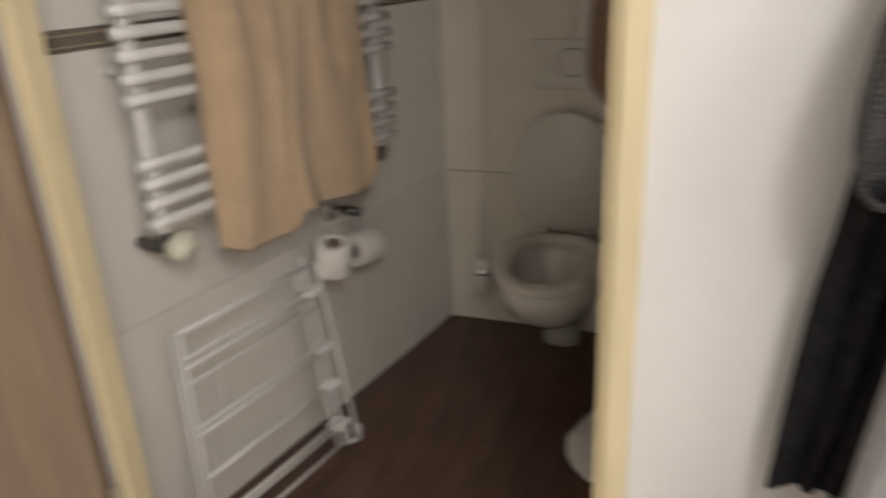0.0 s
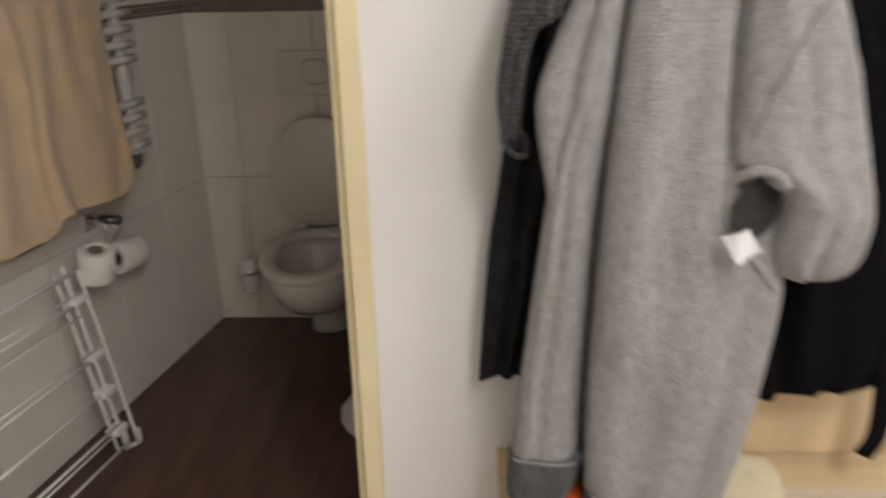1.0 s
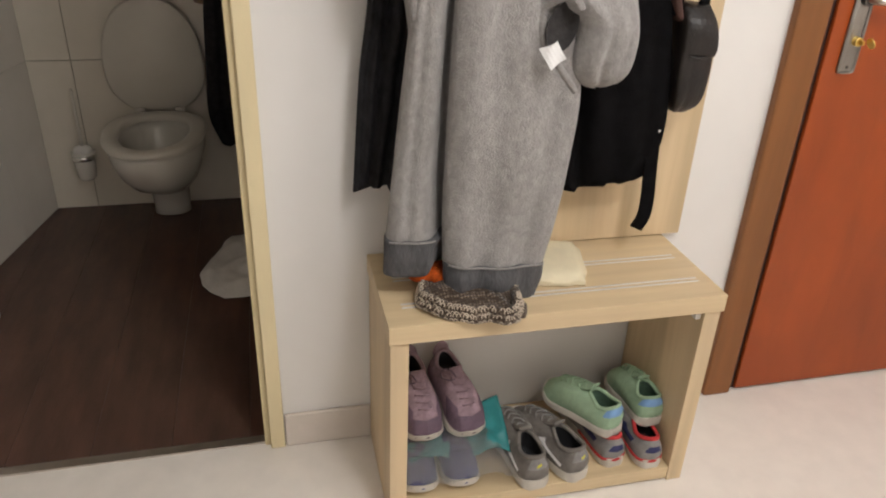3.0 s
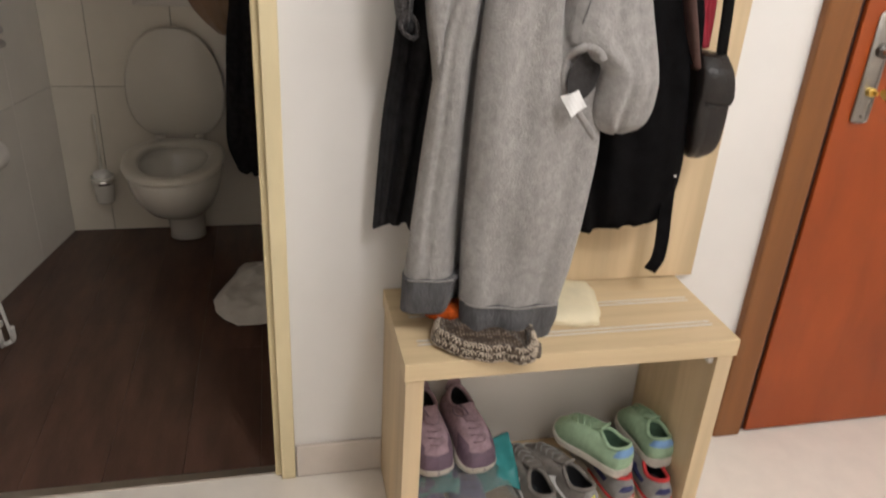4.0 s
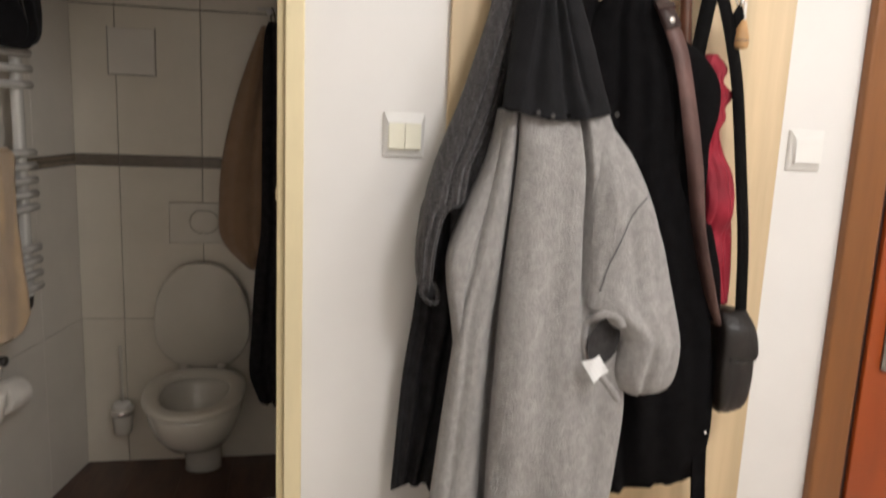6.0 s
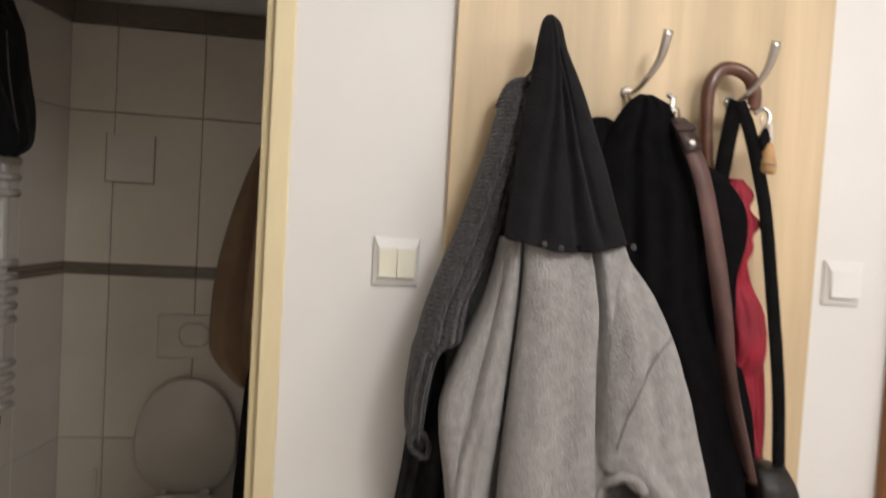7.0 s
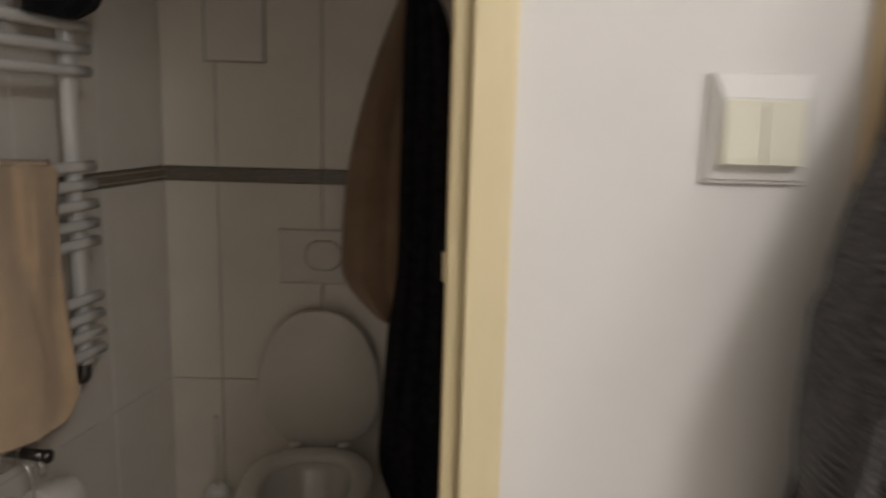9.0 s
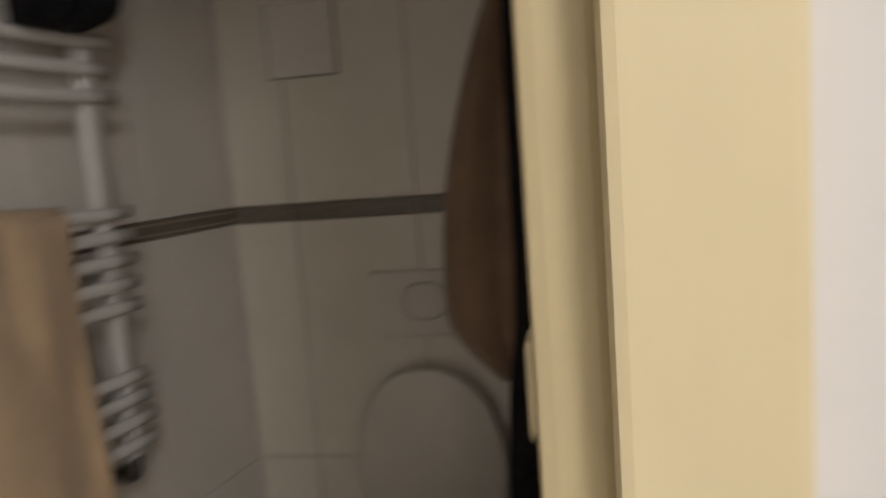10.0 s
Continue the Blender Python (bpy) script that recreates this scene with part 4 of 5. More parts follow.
h = part("cap", bm, HAT, hat, "", True)
h.location = (1.005, -0.225, 0.536)


def hat_ring(a, zz, sc):
    drop = 0.030 * smoothstep((math.cos(a) - 0.15) / 0.3) * smoothstep((-math.sin(a) - 0.1) / 0.25)
    return Vector((0.1 * sc * math.cos(a) + 0.006 * math.sin(5 * a), 0.094 * sc * math.sin(a) - drop, (zz + 0.003 * math.sin(9 * a)) * (1 - 0.30 * max(0, -math.sin(a)))))


stitches = bmesh.new()
for zz, sc in ((0.012, 1.02), (0.030, 0.96)):
    part("fold", tube([hat_ring(2 * math.pi * k / 60, zz, sc) for k in range(60)], 0.010, 8, closed=True), HAT, hat, "", True).location = (1.005, -0.225, 0.536)
    for lift, turn in ((-0.35, 0.0), (0.75, 0.5)) + (((1.30, 0.2),) if zz > 0.02 else ()):
        for k in range(52):
            a = 2 * math.pi * (k + turn + 0.2 * math.sin(k * 2.3)) / 52
            c, along = hat_ring(a, zz, sc), (hat_ring(a + 0.02, zz, sc) - hat_ring(a - 0.02, zz, sc)).normalized()
            out = along.cross(Vector((0, 0, 1))).normalized()
            n = out * math.cos(lift) + Vector((0, 0, 1)) * math.sin(lift)
            up = n.cross(along)
            up = up if up.z > 0 else -up
            tube([c + n * 0.0100 + along * dx + up * dz for dx, dz in ((-0.0036, -0.0036), (-0.0034, 0.0012), (0.0, 0.0034), (0.0034, 0.0012), (0.0036, -0.0036))], 0.0013, 5, bm=stitches)
part("stitches", stitches, BEIGE_WOOL, hat, "beige looped stitches", True).location = (1.005, -0.225, 0.536)
bm = lathe([(0.034, 0.0), (0.043, 0.010), (0.040, 0.022), (0.020, 0.030)], 24, (0, 0, 0), 1.15, 0.8)
for v in bm.verts:
    v.co += Vector((0.006 * noise.noise(v.co * 60), 0.006 * noise.noise(v.co * 55), 0.006 * noise.noise(v.co * 70)))
part("lining", bm, ORANGE, hat, "orange wool lining", True).location = (0.935, -0.185, 0.566)

pouch = thing("cloth_pouch", "flat folded cream cloth pouch lying on the bench", "pouch")
bm = box(-0.090, 0.088, -0.098, 0.098, 0.0, 0.028)
bmesh.ops.subdivide_edges(bm, edges=bm.edges[:], cuts=7, use_grid_fill=True)
for v in bm.verts:
    ex, ey = abs(v.co.x / 0.09), abs(v.co.y / 0.095)
    v.co.z *= 1 - 0.55 * max(ex, ey) ** 4
    v.co.z += 0.004 * noise.noise(v.co * 20) if v.co.z > 0.003 else 0
    if ex + ey > 1.6:
        v.co.x *= 0.90
        v.co.y *= 0.92
ob = part("body", bm, CREAM_CLOTH, pouch, "", True)
ob.matrix_world = pose(1.212, -0.118, 0.536, 0, 0, -13)


# ---- shoes: length along +y (toe), heel at the origin ----
SHOE_PROFILE = [(0.0, 0.016, 0.000), (0.006, 0.024, 0.000), (0.018, 0.031, 0.000), (0.04, 0.0345, 0.000), (0.08, 0.0345, 0.0), (0.13, 0.036, 0.0), (0.17, 0.041, 0.0), (0.21, 0.043, 0.002), (0.238, 0.037, 0.006), (0.253, 0.026, 0.009), (0.262, 0.006, 0.011)]


def shoe_point(a, v, off=0.0):
    """A point on a shoe's upper: a runs round from the heel (0) over the toe (pi), v from the sole (0) up to the topline (1)."""
    c, sn = math.cos(a), math.sin(a)
    y0 = 0.131 - 0.131 * c
    w, lo = curve_at(SHOE_PROFILE, y0)
    x0 = w * max(-1, min(1, sn * 2.6)) if abs(sn) < 0.39 else math.copysign(w, sn)
    front = smoothstep((-c + 0.15) / 0.9)
    x1, y1 = 0.0255 * sn * (1 - 0.15 * front), 0.056 - 0.048 * c
    z1 = 0.072 + 0.014 * max(0, c) ** 2 + 0.014 * front
    z0 = 0.020 + lo
    g = v ** (2.0 - 0.75 * front)
    h = 1 - (1 - v) ** (1.0 + 1.3 * front)
    bulge = 0.005 * math.sin(math.pi * min(1, v * 1.1)) * (1 - 0.6 * front)
    x, y, z = x0 + (x1 - x0) * g, y0 + (y1 - y0) * g, z0 + (z1 - z0) * h
    k = bulge + off
    return Vector((x + k * sn, y - k * c * (1 - 0.5 * front), z + off * (0.4 + 0.6 * front)))


def shoe_patch(a0, a1, v0, v1, off=0.0012, n=10, m=5, shift=0.0):
    """A piece laid over the upper, from a0 to a1 round and v0 to v1 up, slanting by shift."""
    bm = bmesh.new()
    grid = [[bm.verts.new(shoe_point(a0 + (a1 - a0) * i / n, v0 + (v1 - v0) * j / m + shift * i / n, off if 0 < j < m and 0 < i < n else 0.0002)) for j in range(m + 1)] for i in range(n + 1)]
    for p, q in zip(grid, grid[1:]):
        for j in range(m):
            bm.faces.new((p[j], p[j + 1], q[j + 1], q[j]))
    return bm


def shoe(label, m, upper, sole, accent, lining, group, extras="", size=(1, 1, 1), collar=None):
    sh = thing("shoe", label, "shoe", m, group)
    sh.scale = size
    n = 30
    bm = bmesh.new()
    rings = []
    for i in range(n + 1):
        y = 0.262 * (0.5 - 0.5 * math.cos(math.pi * i / n))
        w, lo = curve_at(SHOE_PROFILE, y)
        w *= 1.07
        up = lo + 0.010 * max(0, (y - 0.2) / 0.06) ** 2
        th = 0.027 - 0.008 * i / n
        ends = 0.003 if i in (0, n) else 0
        rings.append([bm.verts.new((sx * (w - ends), y - 0.002, z)) for sx, z in ((-0.92, up), (-1.03, up + 0.006), (-1, up + th - 0.004), (-0.95, up + th), (0.95, up + th), (1, up + th - 0.004), (1.03, up + 0.006), (0.92, up))])
    for p, q in zip(rings, rings[1:]):
        for j in range(8):
            bm.faces.new((p[j], p[(j + 1) % 8], q[(j + 1) % 8], q[j]))
    bm.faces.new(rings[0])
    bm.faces.new(rings[-1])
    part("sole", bm, sole, sh, "pale rubber sole")
    # upper: a shell from the sole's outline up to the open topline
    bm = bmesh.new()
    na, nv = 48, 12
    grid = [[bm.verts.new(shoe_point(2 * math.pi * i / na, j / nv)) for j in range(nv + 1)] for i in range(na)]
    for i in range(na):
        p, q = grid[i], grid[(i + 1) % na]
        for j in range(nv):
            bm.faces.new((p[j], p[j + 1], q[j + 1], q[j]))
    part("upper", bm, upper, sh, "", True)
    # lining: down the inside to the insole
    bm = bmesh.new()
    loops = []
    for d in (0.0, 0.35, 0.8, 1.0):
        ring = []
        for i in range(na):
            t = shoe_point(2 * math.pi * i / na, 1.0)
            ring.append(bm.verts.new((t.x * (0.93 + 0.12 * d), 0.058 + (t.y - 0.058) * (0.95 + 0.10 * d), t.z - 0.001 - (t.z - 0.032) * d)))
        loops.append(ring)
    for p, q in zip(loops, loops[1:]):
        for i in range(na):
            bm.faces.new((p[i], p[(i + 1) % na], q[(i + 1) % na], q[i]))
    bm.faces.new(loops[-1])
    part("lining", bm, lining, sh, "dark lining", True)
    rim = [shoe_point(2 * math.pi * q / 32, 1.0) for q in range(32)]
    part("collar", tube(rim, 0.0052, 8, closed=True), collar or upper, sh, "padded collar", True)
    part("tongue", tube(spline([(0, 0.090, 0.104), (0, 0.102, 0.096), (0, 0.128, 0.084), (0, 0.160, 0.069)], 12), 0.017, 12, flat=0.28), upper, sh, "", True)
    bm = bmesh.new()
    for q in range(5):
        va = 0.93 - 0.115 * q
        ends = [shoe_point(math.pi + sg * (0.46 - 0.035 * q), va, 0.002) for sg in (-1, 1)]
        mid = shoe_point(math.pi, va - 0.01, 0.006)
        tube(spline([ends[0], (ends[0] * 0.4 + mid * 0.6) + Vector((0, 0, 0.002)), (ends[1] * 0.4 + mid * 0.6) + Vector((0, 0.004, 0.002)), ends[1]], 9), 0.0021, 6, bm=bm)
    part("laces", bm, upper if "loop" in extras or "wide" in extras else accent, sh, "", True)
    part("heel_tab", shoe_patch(-0.80, 0.80, 0.62, 1.02, 0.0030) if "wide" in extras else shoe_patch(-0.42, 0.42, 0.55, 0.98, 0.0018), accent, sh, "heel tab in a second colour", True)
    for sg in (-1, 1):
        if "white" in extras:
            part("side_stripe", shoe_patch(sg * 0.75, sg * 1.75, 0.20, 0.36, 0.0016, 14, 3, 0.42), LABEL, sh, "pale side stripe", True)
        elif "stripe" in extras:
            part("side_stripe", shoe_patch(sg * 1.00, sg * 1.75, 0.45, 0.68, 0.0016, 12, 3, 0.12), NAVY, sh, "navy side stripe", True)
    if "mark" in extras:
        part("heel_mark", shoe_patch(-0.16, 0.16, 0.60, 0.74, 0.0034, 6, 3, 0.06), YELLOW, sh, "small yellow mark")
    if "loop" in extras:
        part("lace_loop", tube(spline([(0.004, 0.118, 0.092), (0.020, 0.102, 0.112), (0.038, 0.100, 0.116), (0.044, 0.112, 0.106), (0.028, 0.122, 0.096), (0.006, 0.120, 0.090)], 20), 0.0017, 6), accent, sh, "", True)
        part("heel_fin", tube(spline([(0, 0.004, 0.070), (0, -0.004, 0.086), (0, -0.010, 0.102)], 8), 0.018, 12, flat=0.25, radii=[0.022, 0.022, 0.021, 0.020, 0.018, 0.015, 0.011, 0.006]), upper, sh, "tall pointed heel", True)
        for sg in (-1, 1):
            part("overlay", shoe_patch(math.pi + sg * 0.50, math.pi + sg * 1.15, 0.0, 0.42, 0.0014, 10, 4, 0.10), accent, sh, "", True)
    if "toe" in extras:
        part("toe_cap", shoe_patch(math.pi - 0.55, math.pi + 0.55, 0.0, 0.30, 0.0018, 14, 4), accent, sh, "darker toe cap", True)
    if "counter" in extras:
        part("heel_counter", shoe_patch(-1.0, 1.0, 0.0, 0.55, 0.0014, 14, 4), SHOE_GREY, sh, "grey suede heel counter", True)
    if "band" in extras:
        part("heel_band", tube([shoe_point(-1.5 + 3.0 * q / 26, 0.04, 0.001) for q in range(27)], 0.0040, 8), SHOE_RED, sh, "red line above the sole", True)
        part("heel_mark", shoe_patch(-0.34, 0.34, 0.44, 0.74, 0.0030, 8, 4), NAVY, sh, "navy heel patch", True)
    return sh


Z0 = 0.0425
shoe("grey suede sneaker with a white side stripe, heel to the front", pose(1.176, -0.310, Z0, 0, 0, 5), SHOE_GREY, SOLE_W, SHOE_GREY_L, INSIDE, "shoes in the bench", "white mark", (1.08, 0.98, 1.06))
shoe("grey suede sneaker with a white side stripe, heel to the front", pose(1.287, -0.302, Z0, 0, 0, 21), SHOE_GREY, SOLE_W, SHOE_GREY_L, INSIDE, "shoes in the bench", "white mark", (1.08, 0.98, 1.06))
shoe("grey and red sneaker with a navy heel mark", pose(1.388, -0.276, Z0, 0, 0, 6), SHOE_GREY_L, SOLE_W, SHOE_GREY_L, INSIDE, "shoes in the bench", "stripe band", (0.98, 0.98, 0.98), SHOE_RED)
shoe("grey and red sneaker with a navy heel mark", pose(1.474, -0.298, Z0, 0, 0, 0), SHOE_GREY_L, SOLE_W, SHOE_GREY_L, INSIDE, "shoes in the bench", "stripe band", (0.98, 0.98, 0.98), SHOE_RED)
shoe("mint green running shoe with a blue heel tab stacked on another", pose(1.392, -0.252, 0.121, 0, 0, 30), GREEN, SOLE_W, BLUE_TAB, GREEN_D, "shoes in the bench", "wide", (1.06, 0.84, 0.98))
shoe("mint green running shoe with a blue heel tab stacked on another", pose(1.492, -0.238, 0.121, 0, 0, 2), GREEN, SOLE_W, BLUE_TAB, GREEN_D, "shoes in the bench", "wide", (1.04, 0.74, 0.96))
shoe("blue mesh shoe wrapped in a clear plastic bag", pose(0.908, -0.030, Z0, 0, 0, 180), SHOE_BLUE, SOLE_W, NAVY, INSIDE, "shoes in the bench")
shoe("blue mesh shoe wrapped in a clear plastic bag", pose(1.000, -0.030, Z0, 0, 0, 182), SHOE_BLUE, SOLE_W, NAVY, INSIDE, "shoes in the bench")
shoe("mauve running shoe leaning toe down against the wall", pose(0.917, -0.014, 0.190, -17, 0, 184), MAUVE, SOLE_W, MAUVE_D, INSIDE, "shoes in the bench", "loop toe", (1.04, 0.80, 1.06))
shoe("mauve running shoe leaning toe down against the wall", pose(0.993, -0.016, 0.194, -18, 0, 193), MAUVE, SOLE_W, MAUVE_D, INSIDE, "shoes in the bench", "loop toe", (1.04, 0.82, 1.06))

wrap = thing("plastic_bag", "crumpled clear plastic bag round the blue shoes", "plastic bag")
bm = bmesh.new()
bmesh.ops.create_grid(bm, x_segments=40, y_segments=30, size=0.5)
for v in bm.verts:
    s, t = v.co.x + 0.5, v.co.y + 0.5
    x = 0.875 + 0.30 * s
    y = -0.298 + 0.22 * t
    z = 0.052 + 0.085 * math.sin(math.pi * min(1, t * 0.9 + 0.12)) ** 0.7 * (1 - 0.75 * smoothstep((s - 0.62) / 0.35))
    p = Vector((x, y, z))
    v.co = p + Vector((0.012 * noise.noise(p * 22), 0.010 * noise.noise(p * 25), 0.018 * noise.noise(p * 30) + 0.010 * abs(noise.noise(p * 70))))
    v.co.z = max(v.co.z, 0.046)
part("film", bm, FILM, wrap, "", True)
teal = thing("plastic_bag", "teal plastic bag under the mauve shoes", "plastic bag")
bm = bmesh.new()
bmesh.ops.create_grid(bm, x_segments=34, y_segments=20, size=0.5)
for v in bm.verts:
    s, t = v.co.x + 0.5, v.co.y + 0.5
    x, y = 0.884 + 0.246 * s, -0.238 + 0.13 * t
    z = 0.122 + 0.012 * math.sin(9 * s) * (1 - t) - 0.010 * (1 - t) ** 3 + 0.045 * t * s * s - 0.012 * smoothstep((s - 0.75) / 0.25) * (1 - t)
    p = Vector((x, y, z))
    v.co = p + Vector((0, 0.006 * noise.noise(p * 30), 0.012 * noise.noise(p * 34)))
bmesh.ops.solidify(bm, geom=bm.faces[:], thickness=0.002)
part("sheet", bm, TEAL, teal, "", True)

# ---- bathroom: radiator wall, in the wall's own axes (along, out, up) ----
rad = thing("towel_radiator", "tall white tubular towel radiator on the tiled wall", "radiator", TURN_W)
for u in (0.512, 1.332):
    bm = box(u - 0.017, u + 0.017, 0.072, 0.100, 0.835, 2.02, 0.008)
    part("upright", bm, ENAMEL, rad, "", True)
    part("valve", tube(spline([(u, 0.004, 0.800), (u, 0.060, 0.798), (u, 0.082, 0.805), (u, 0.086, 0.836)], 16), 0.015, 12), DARK_METAL, rad, "dark chrome valve", True)
    part("wall_bracket", tube([(u, 0.002, 1.18), (u, 0.074, 1.18)], 0.009, 10), ENAMEL, rad)
for z in (0.867, 0.910, 0.953, 0.995, 1.126, 1.168, 1.212, 1.257, 1.299, 1.508, 1.556, 1.604, 1.652, 1.80, 1.845, 1.89, 1.985):
    pts = [(0.470 + 0.905 * i / 14, 0.106, z) for i in range(15)]
    part("bar", tube(pts, 0.0125, 10), ENAMEL, rad, "", True)
knob = part("thermostat_knob", lathe([(0.018, 0.0), (0.026, 0.010), (0.030, 0.032), (0.027, 0.062), (0.015, 0.070)], 22), IVORY, rad, "cream thermostat knob", True)
knob.matrix_parent_inverse = Matrix.Identity(4)
knob.matrix_basis = pose(1.342, 0.118, 0.796, 0, -80, 12)

towel = thing("towel", "tan terry towel draped over the radiator", "towel", TURN_W)
bm = bmesh.new()
bmesh.ops.create_grid(bm, x_segments=90, y_segments=60, size=0.5)
for v in bm.verts:
    s, t = v.co.x + 0.5, v.co.y + 0.5
    bottom = curve_at([(0.0, 0.81), (0.06, 0.752), (0.3, 0.758), (0.52, 0.768), (0.58, 0.733), (0.85, 0.728), (1.0, 0.764)], s)[0]
    top = 1.322 + 0.045 * s ** 1.2
    z = top + (bottom + 0.012 - top) * t
    u = 0.630 + 0.596 * s + 0.012 * math.sin(3 * t) * (0.5 - s)
    q = s * 7 + 1.4 * noise.noise(Vector((s * 3, t * 1.5, 4.0))) * t
    gather = s * 24 + 2.2 * noise.noise(Vector((s * 4, t, 9.0)))
    wave = 0.009 * math.sin(gather) * (1 - smoothstep((t - 0.1) / 0.75)) * (0.6 + 0.8 * noise.noise(Vector((s * 6, 0.0, 3.0)))) + 0.034 * noise.noise(Vector((q, t * 0.8, 1.0))) + 0.007 * noise.noise(Vector((q * 2.3, t * 0.7, 7.0))) * (1 - 0.5 * t) + 0.010 * noise.noise(Vector((s * 50, t * 3, 2.0))) * (1 - t) ** 3
    off = 0.140 + wave * (0.5 + 0.5 * smoothstep(t * 2.5)) + 0.010 * t
    p = Vector((u * 7, off * 7, z * 5))
    off += 0.008 * noise.noise(p)
    if t < 0.06:
        off = 0.118 + (off - 0.118) * math.sin(t / 0.06 * math.pi / 2)
    v.co = (u, off, z)
bmesh.ops.solidify(bm, geom=bm.faces[:], thickness=0.007)
part("front_drop", bm, TOWEL, towel, "", True)
bm = bmesh.new()
bmesh.ops.create_grid(bm, x_segments=40, y_segments=8, size=0.5)
for v in bm.verts:
    s, t = v.co.x + 0.5, v.co.y + 0.5
    v.co = (0.638 + 0.574 * s, 0.128 - 0.048 * t + 0.002 * math.sin(30 * s), 1.316 + 0.045 * s ** 1.2 + 0.010 * math.sin(math.pi * t) - 0.03 * t * t)
bmesh.ops.solidify(bm, geom=bm.faces[:], thickness=0.007)
part("fold", bm, TOWEL, towel, "", True)

trousers = thing("black_garment", "black garment hung over the top of the radiator", "clothing", TURN_W)
part("cloth", garment([(2.06, 0.54, 0.86, 0.13, 0.08), (1.98, 0.520, 0.86, 0.16, 0.075), (1.88, 0.490, 0.86, 0.165, 0.075), (1.78, 0.470, 0.82, 0.168, 0.075), (1.69, 0.456, 0.72, 0.168, 0.08), (1.645, 0.475, 0.695, 0.165, 0.085), (1.612, 0.54, 0.685, 0.155, 0.09)],
                      [(0.3, 0.35, 0.012, 0.10), (0.6, 0.62, 0.015, 0.08)], rows=40, crumple=0.012, seed=6.6, round_power=0.4), BLACK, trousers, "", True)
part("flap", garment([(1.99, 0.56, 0.74, 0.165, 0.13), (1.90, 0.54, 0.72, 0.180, 0.14), (1.82, 0.55, 0.68, 0.180, 0.15), (1.77, 0.59, 0.64, 0.172, 0.155)], rows=20, cols=30, crumple=0.008, seed=5.1), BLACK, trousers, "", True)
part("zip", tube(spline([(0.66, 0.176, 1.95), (0.655, 0.186, 1.82), (0.60, 0.180, 1.68)], 14), 0.002, 6), DARK_METAL, trousers, "", True)
redg = thing("red_garment", "dark red garment hung over the top of the radiator", "clothing", TURN_W)
part("cloth", garment([(2.05, 0.84, 1.25, 0.12, 0.05), (1.90, 0.845, 1.25, 0.15, 0.06), (1.70, 0.86, 1.22, 0.155, 0.07), (1.62, 0.868, 1.20, 0.145, 0.08)], [(0.3, 0.3, -0.02, 0.1), (0.7, 0.7, -0.02, 0.1)], rows=30, crumple=0.01, seed=3.6, round_power=0.4), DARK_RED, redg, "", True)

rack = thing("drying_rack", "folded white wire clothes drying rack leaning on the wall", "drying rack", TURN_W)


def lean(z):
    return 0.152 - 0.10 * z


for du, dn, top in ((0.868, 0.016, 0.60), (0.905, 0.0, 0.625), (0.925, -0.014, 0.60)):
    part("leg", tube(spline([(du - 0.012, lean(0) + dn, 0.008), (du, lean(0.3) + dn, 0.3), (du + 0.02, lean(0.6) + dn, top)], 10), 0.0058, 10), ENAMEL, rack, "", True)
part("foot", tube(spline([(0.850, lean(0) + 0.016, 0.060), (0.846, lean(0) + 0.012, 0.016), (0.858, lean(0) + 0.004, 0.006), (0.880, lean(0) - 0.004, 0.016), (0.884, lean(0) - 0.006, 0.070)], 18), 0.008, 10), ENAMEL, rack, "", True)
for du, dn in ((1.392, 0.0), (1.404, -0.014)):
    part("leg", tube([(du, lean(0) + dn, 0.008), (du - 0.046, lean(0.597) + dn, 0.600)], 0.0055, 10), ENAMEL, rack, "", True)
for z, r in ((0.596, 0.0080), (0.532, 0.0045), (0.508, 0.0060), (0.470, 0.0035), (0.356, 0.0050), (0.336, 0.0062), (0.224, 0.0065), (0.104, 0.0065), (0.086, 0.0050), (0.030, 0.0060)):
    part("wire", tube([(0.885 + 0.02 * z, lean(z) + 0.004, z - 0.002), (1.12, lean(z) + 0.004, z), (1.394 - 0.072 * z, lean(z) + 0.004, z + 0.004)], r * 0.78, 8), ENAMEL, rack, "", True)
for z in (0.52, 0.345, 0.224, 0.095):
    part("clip", box(0.880, 0.936, lean(z) - 0.020, lean(z) + 0.022, z - 0.012, z + 0.008, 0.004), PLASTIC, rack, "white plastic clip", True)


def paper_roll(label, m, group="toilet rolls"):
    roll = thing("toilet_roll", label, "toilet paper", m, group)
    bm = bmesh.new()
    n = 32
    loops = [[bm.verts.new((r * math.cos(2 * math.pi * k / n), r * math.sin(2 * math.pi * k / n), z)) for k in range(n)] for r, z in ((0.021, -0.047), (0.049, -0.047), (0.051, -0.043), (0.051, 0.043), (0.049, 0.047), (0.021, 0.047))]
    for a, b in zip(loops, loops[1:] + loops[:1]):
        for k in range(n):
            bm.faces.new((a[k], a[(k + 1) % n], b[(k + 1) % n], b[k]))
    part("paper", bm, PAPER, roll, "", True)
    bm = bmesh.new()
    loops = [[bm.verts.new((r * math.cos(2 * math.pi * k / n), r * math.sin(2 * math.pi * k / n), z)) for k in range(n)] for r, z in ((0.0195, -0.0475), (0.0212, -0.0475), (0.0212, 0.0475), (0.0195, 0.0475))]
    for a, b in zip(loops, loops[1:] + loops[:1]):
        for k in range(n):
            bm.faces.new((a[k], a[(k + 1) % n], b[(k + 1) % n], b[k]))
    part("core", bm, CARD, roll, "cardboard core", True)
    return roll


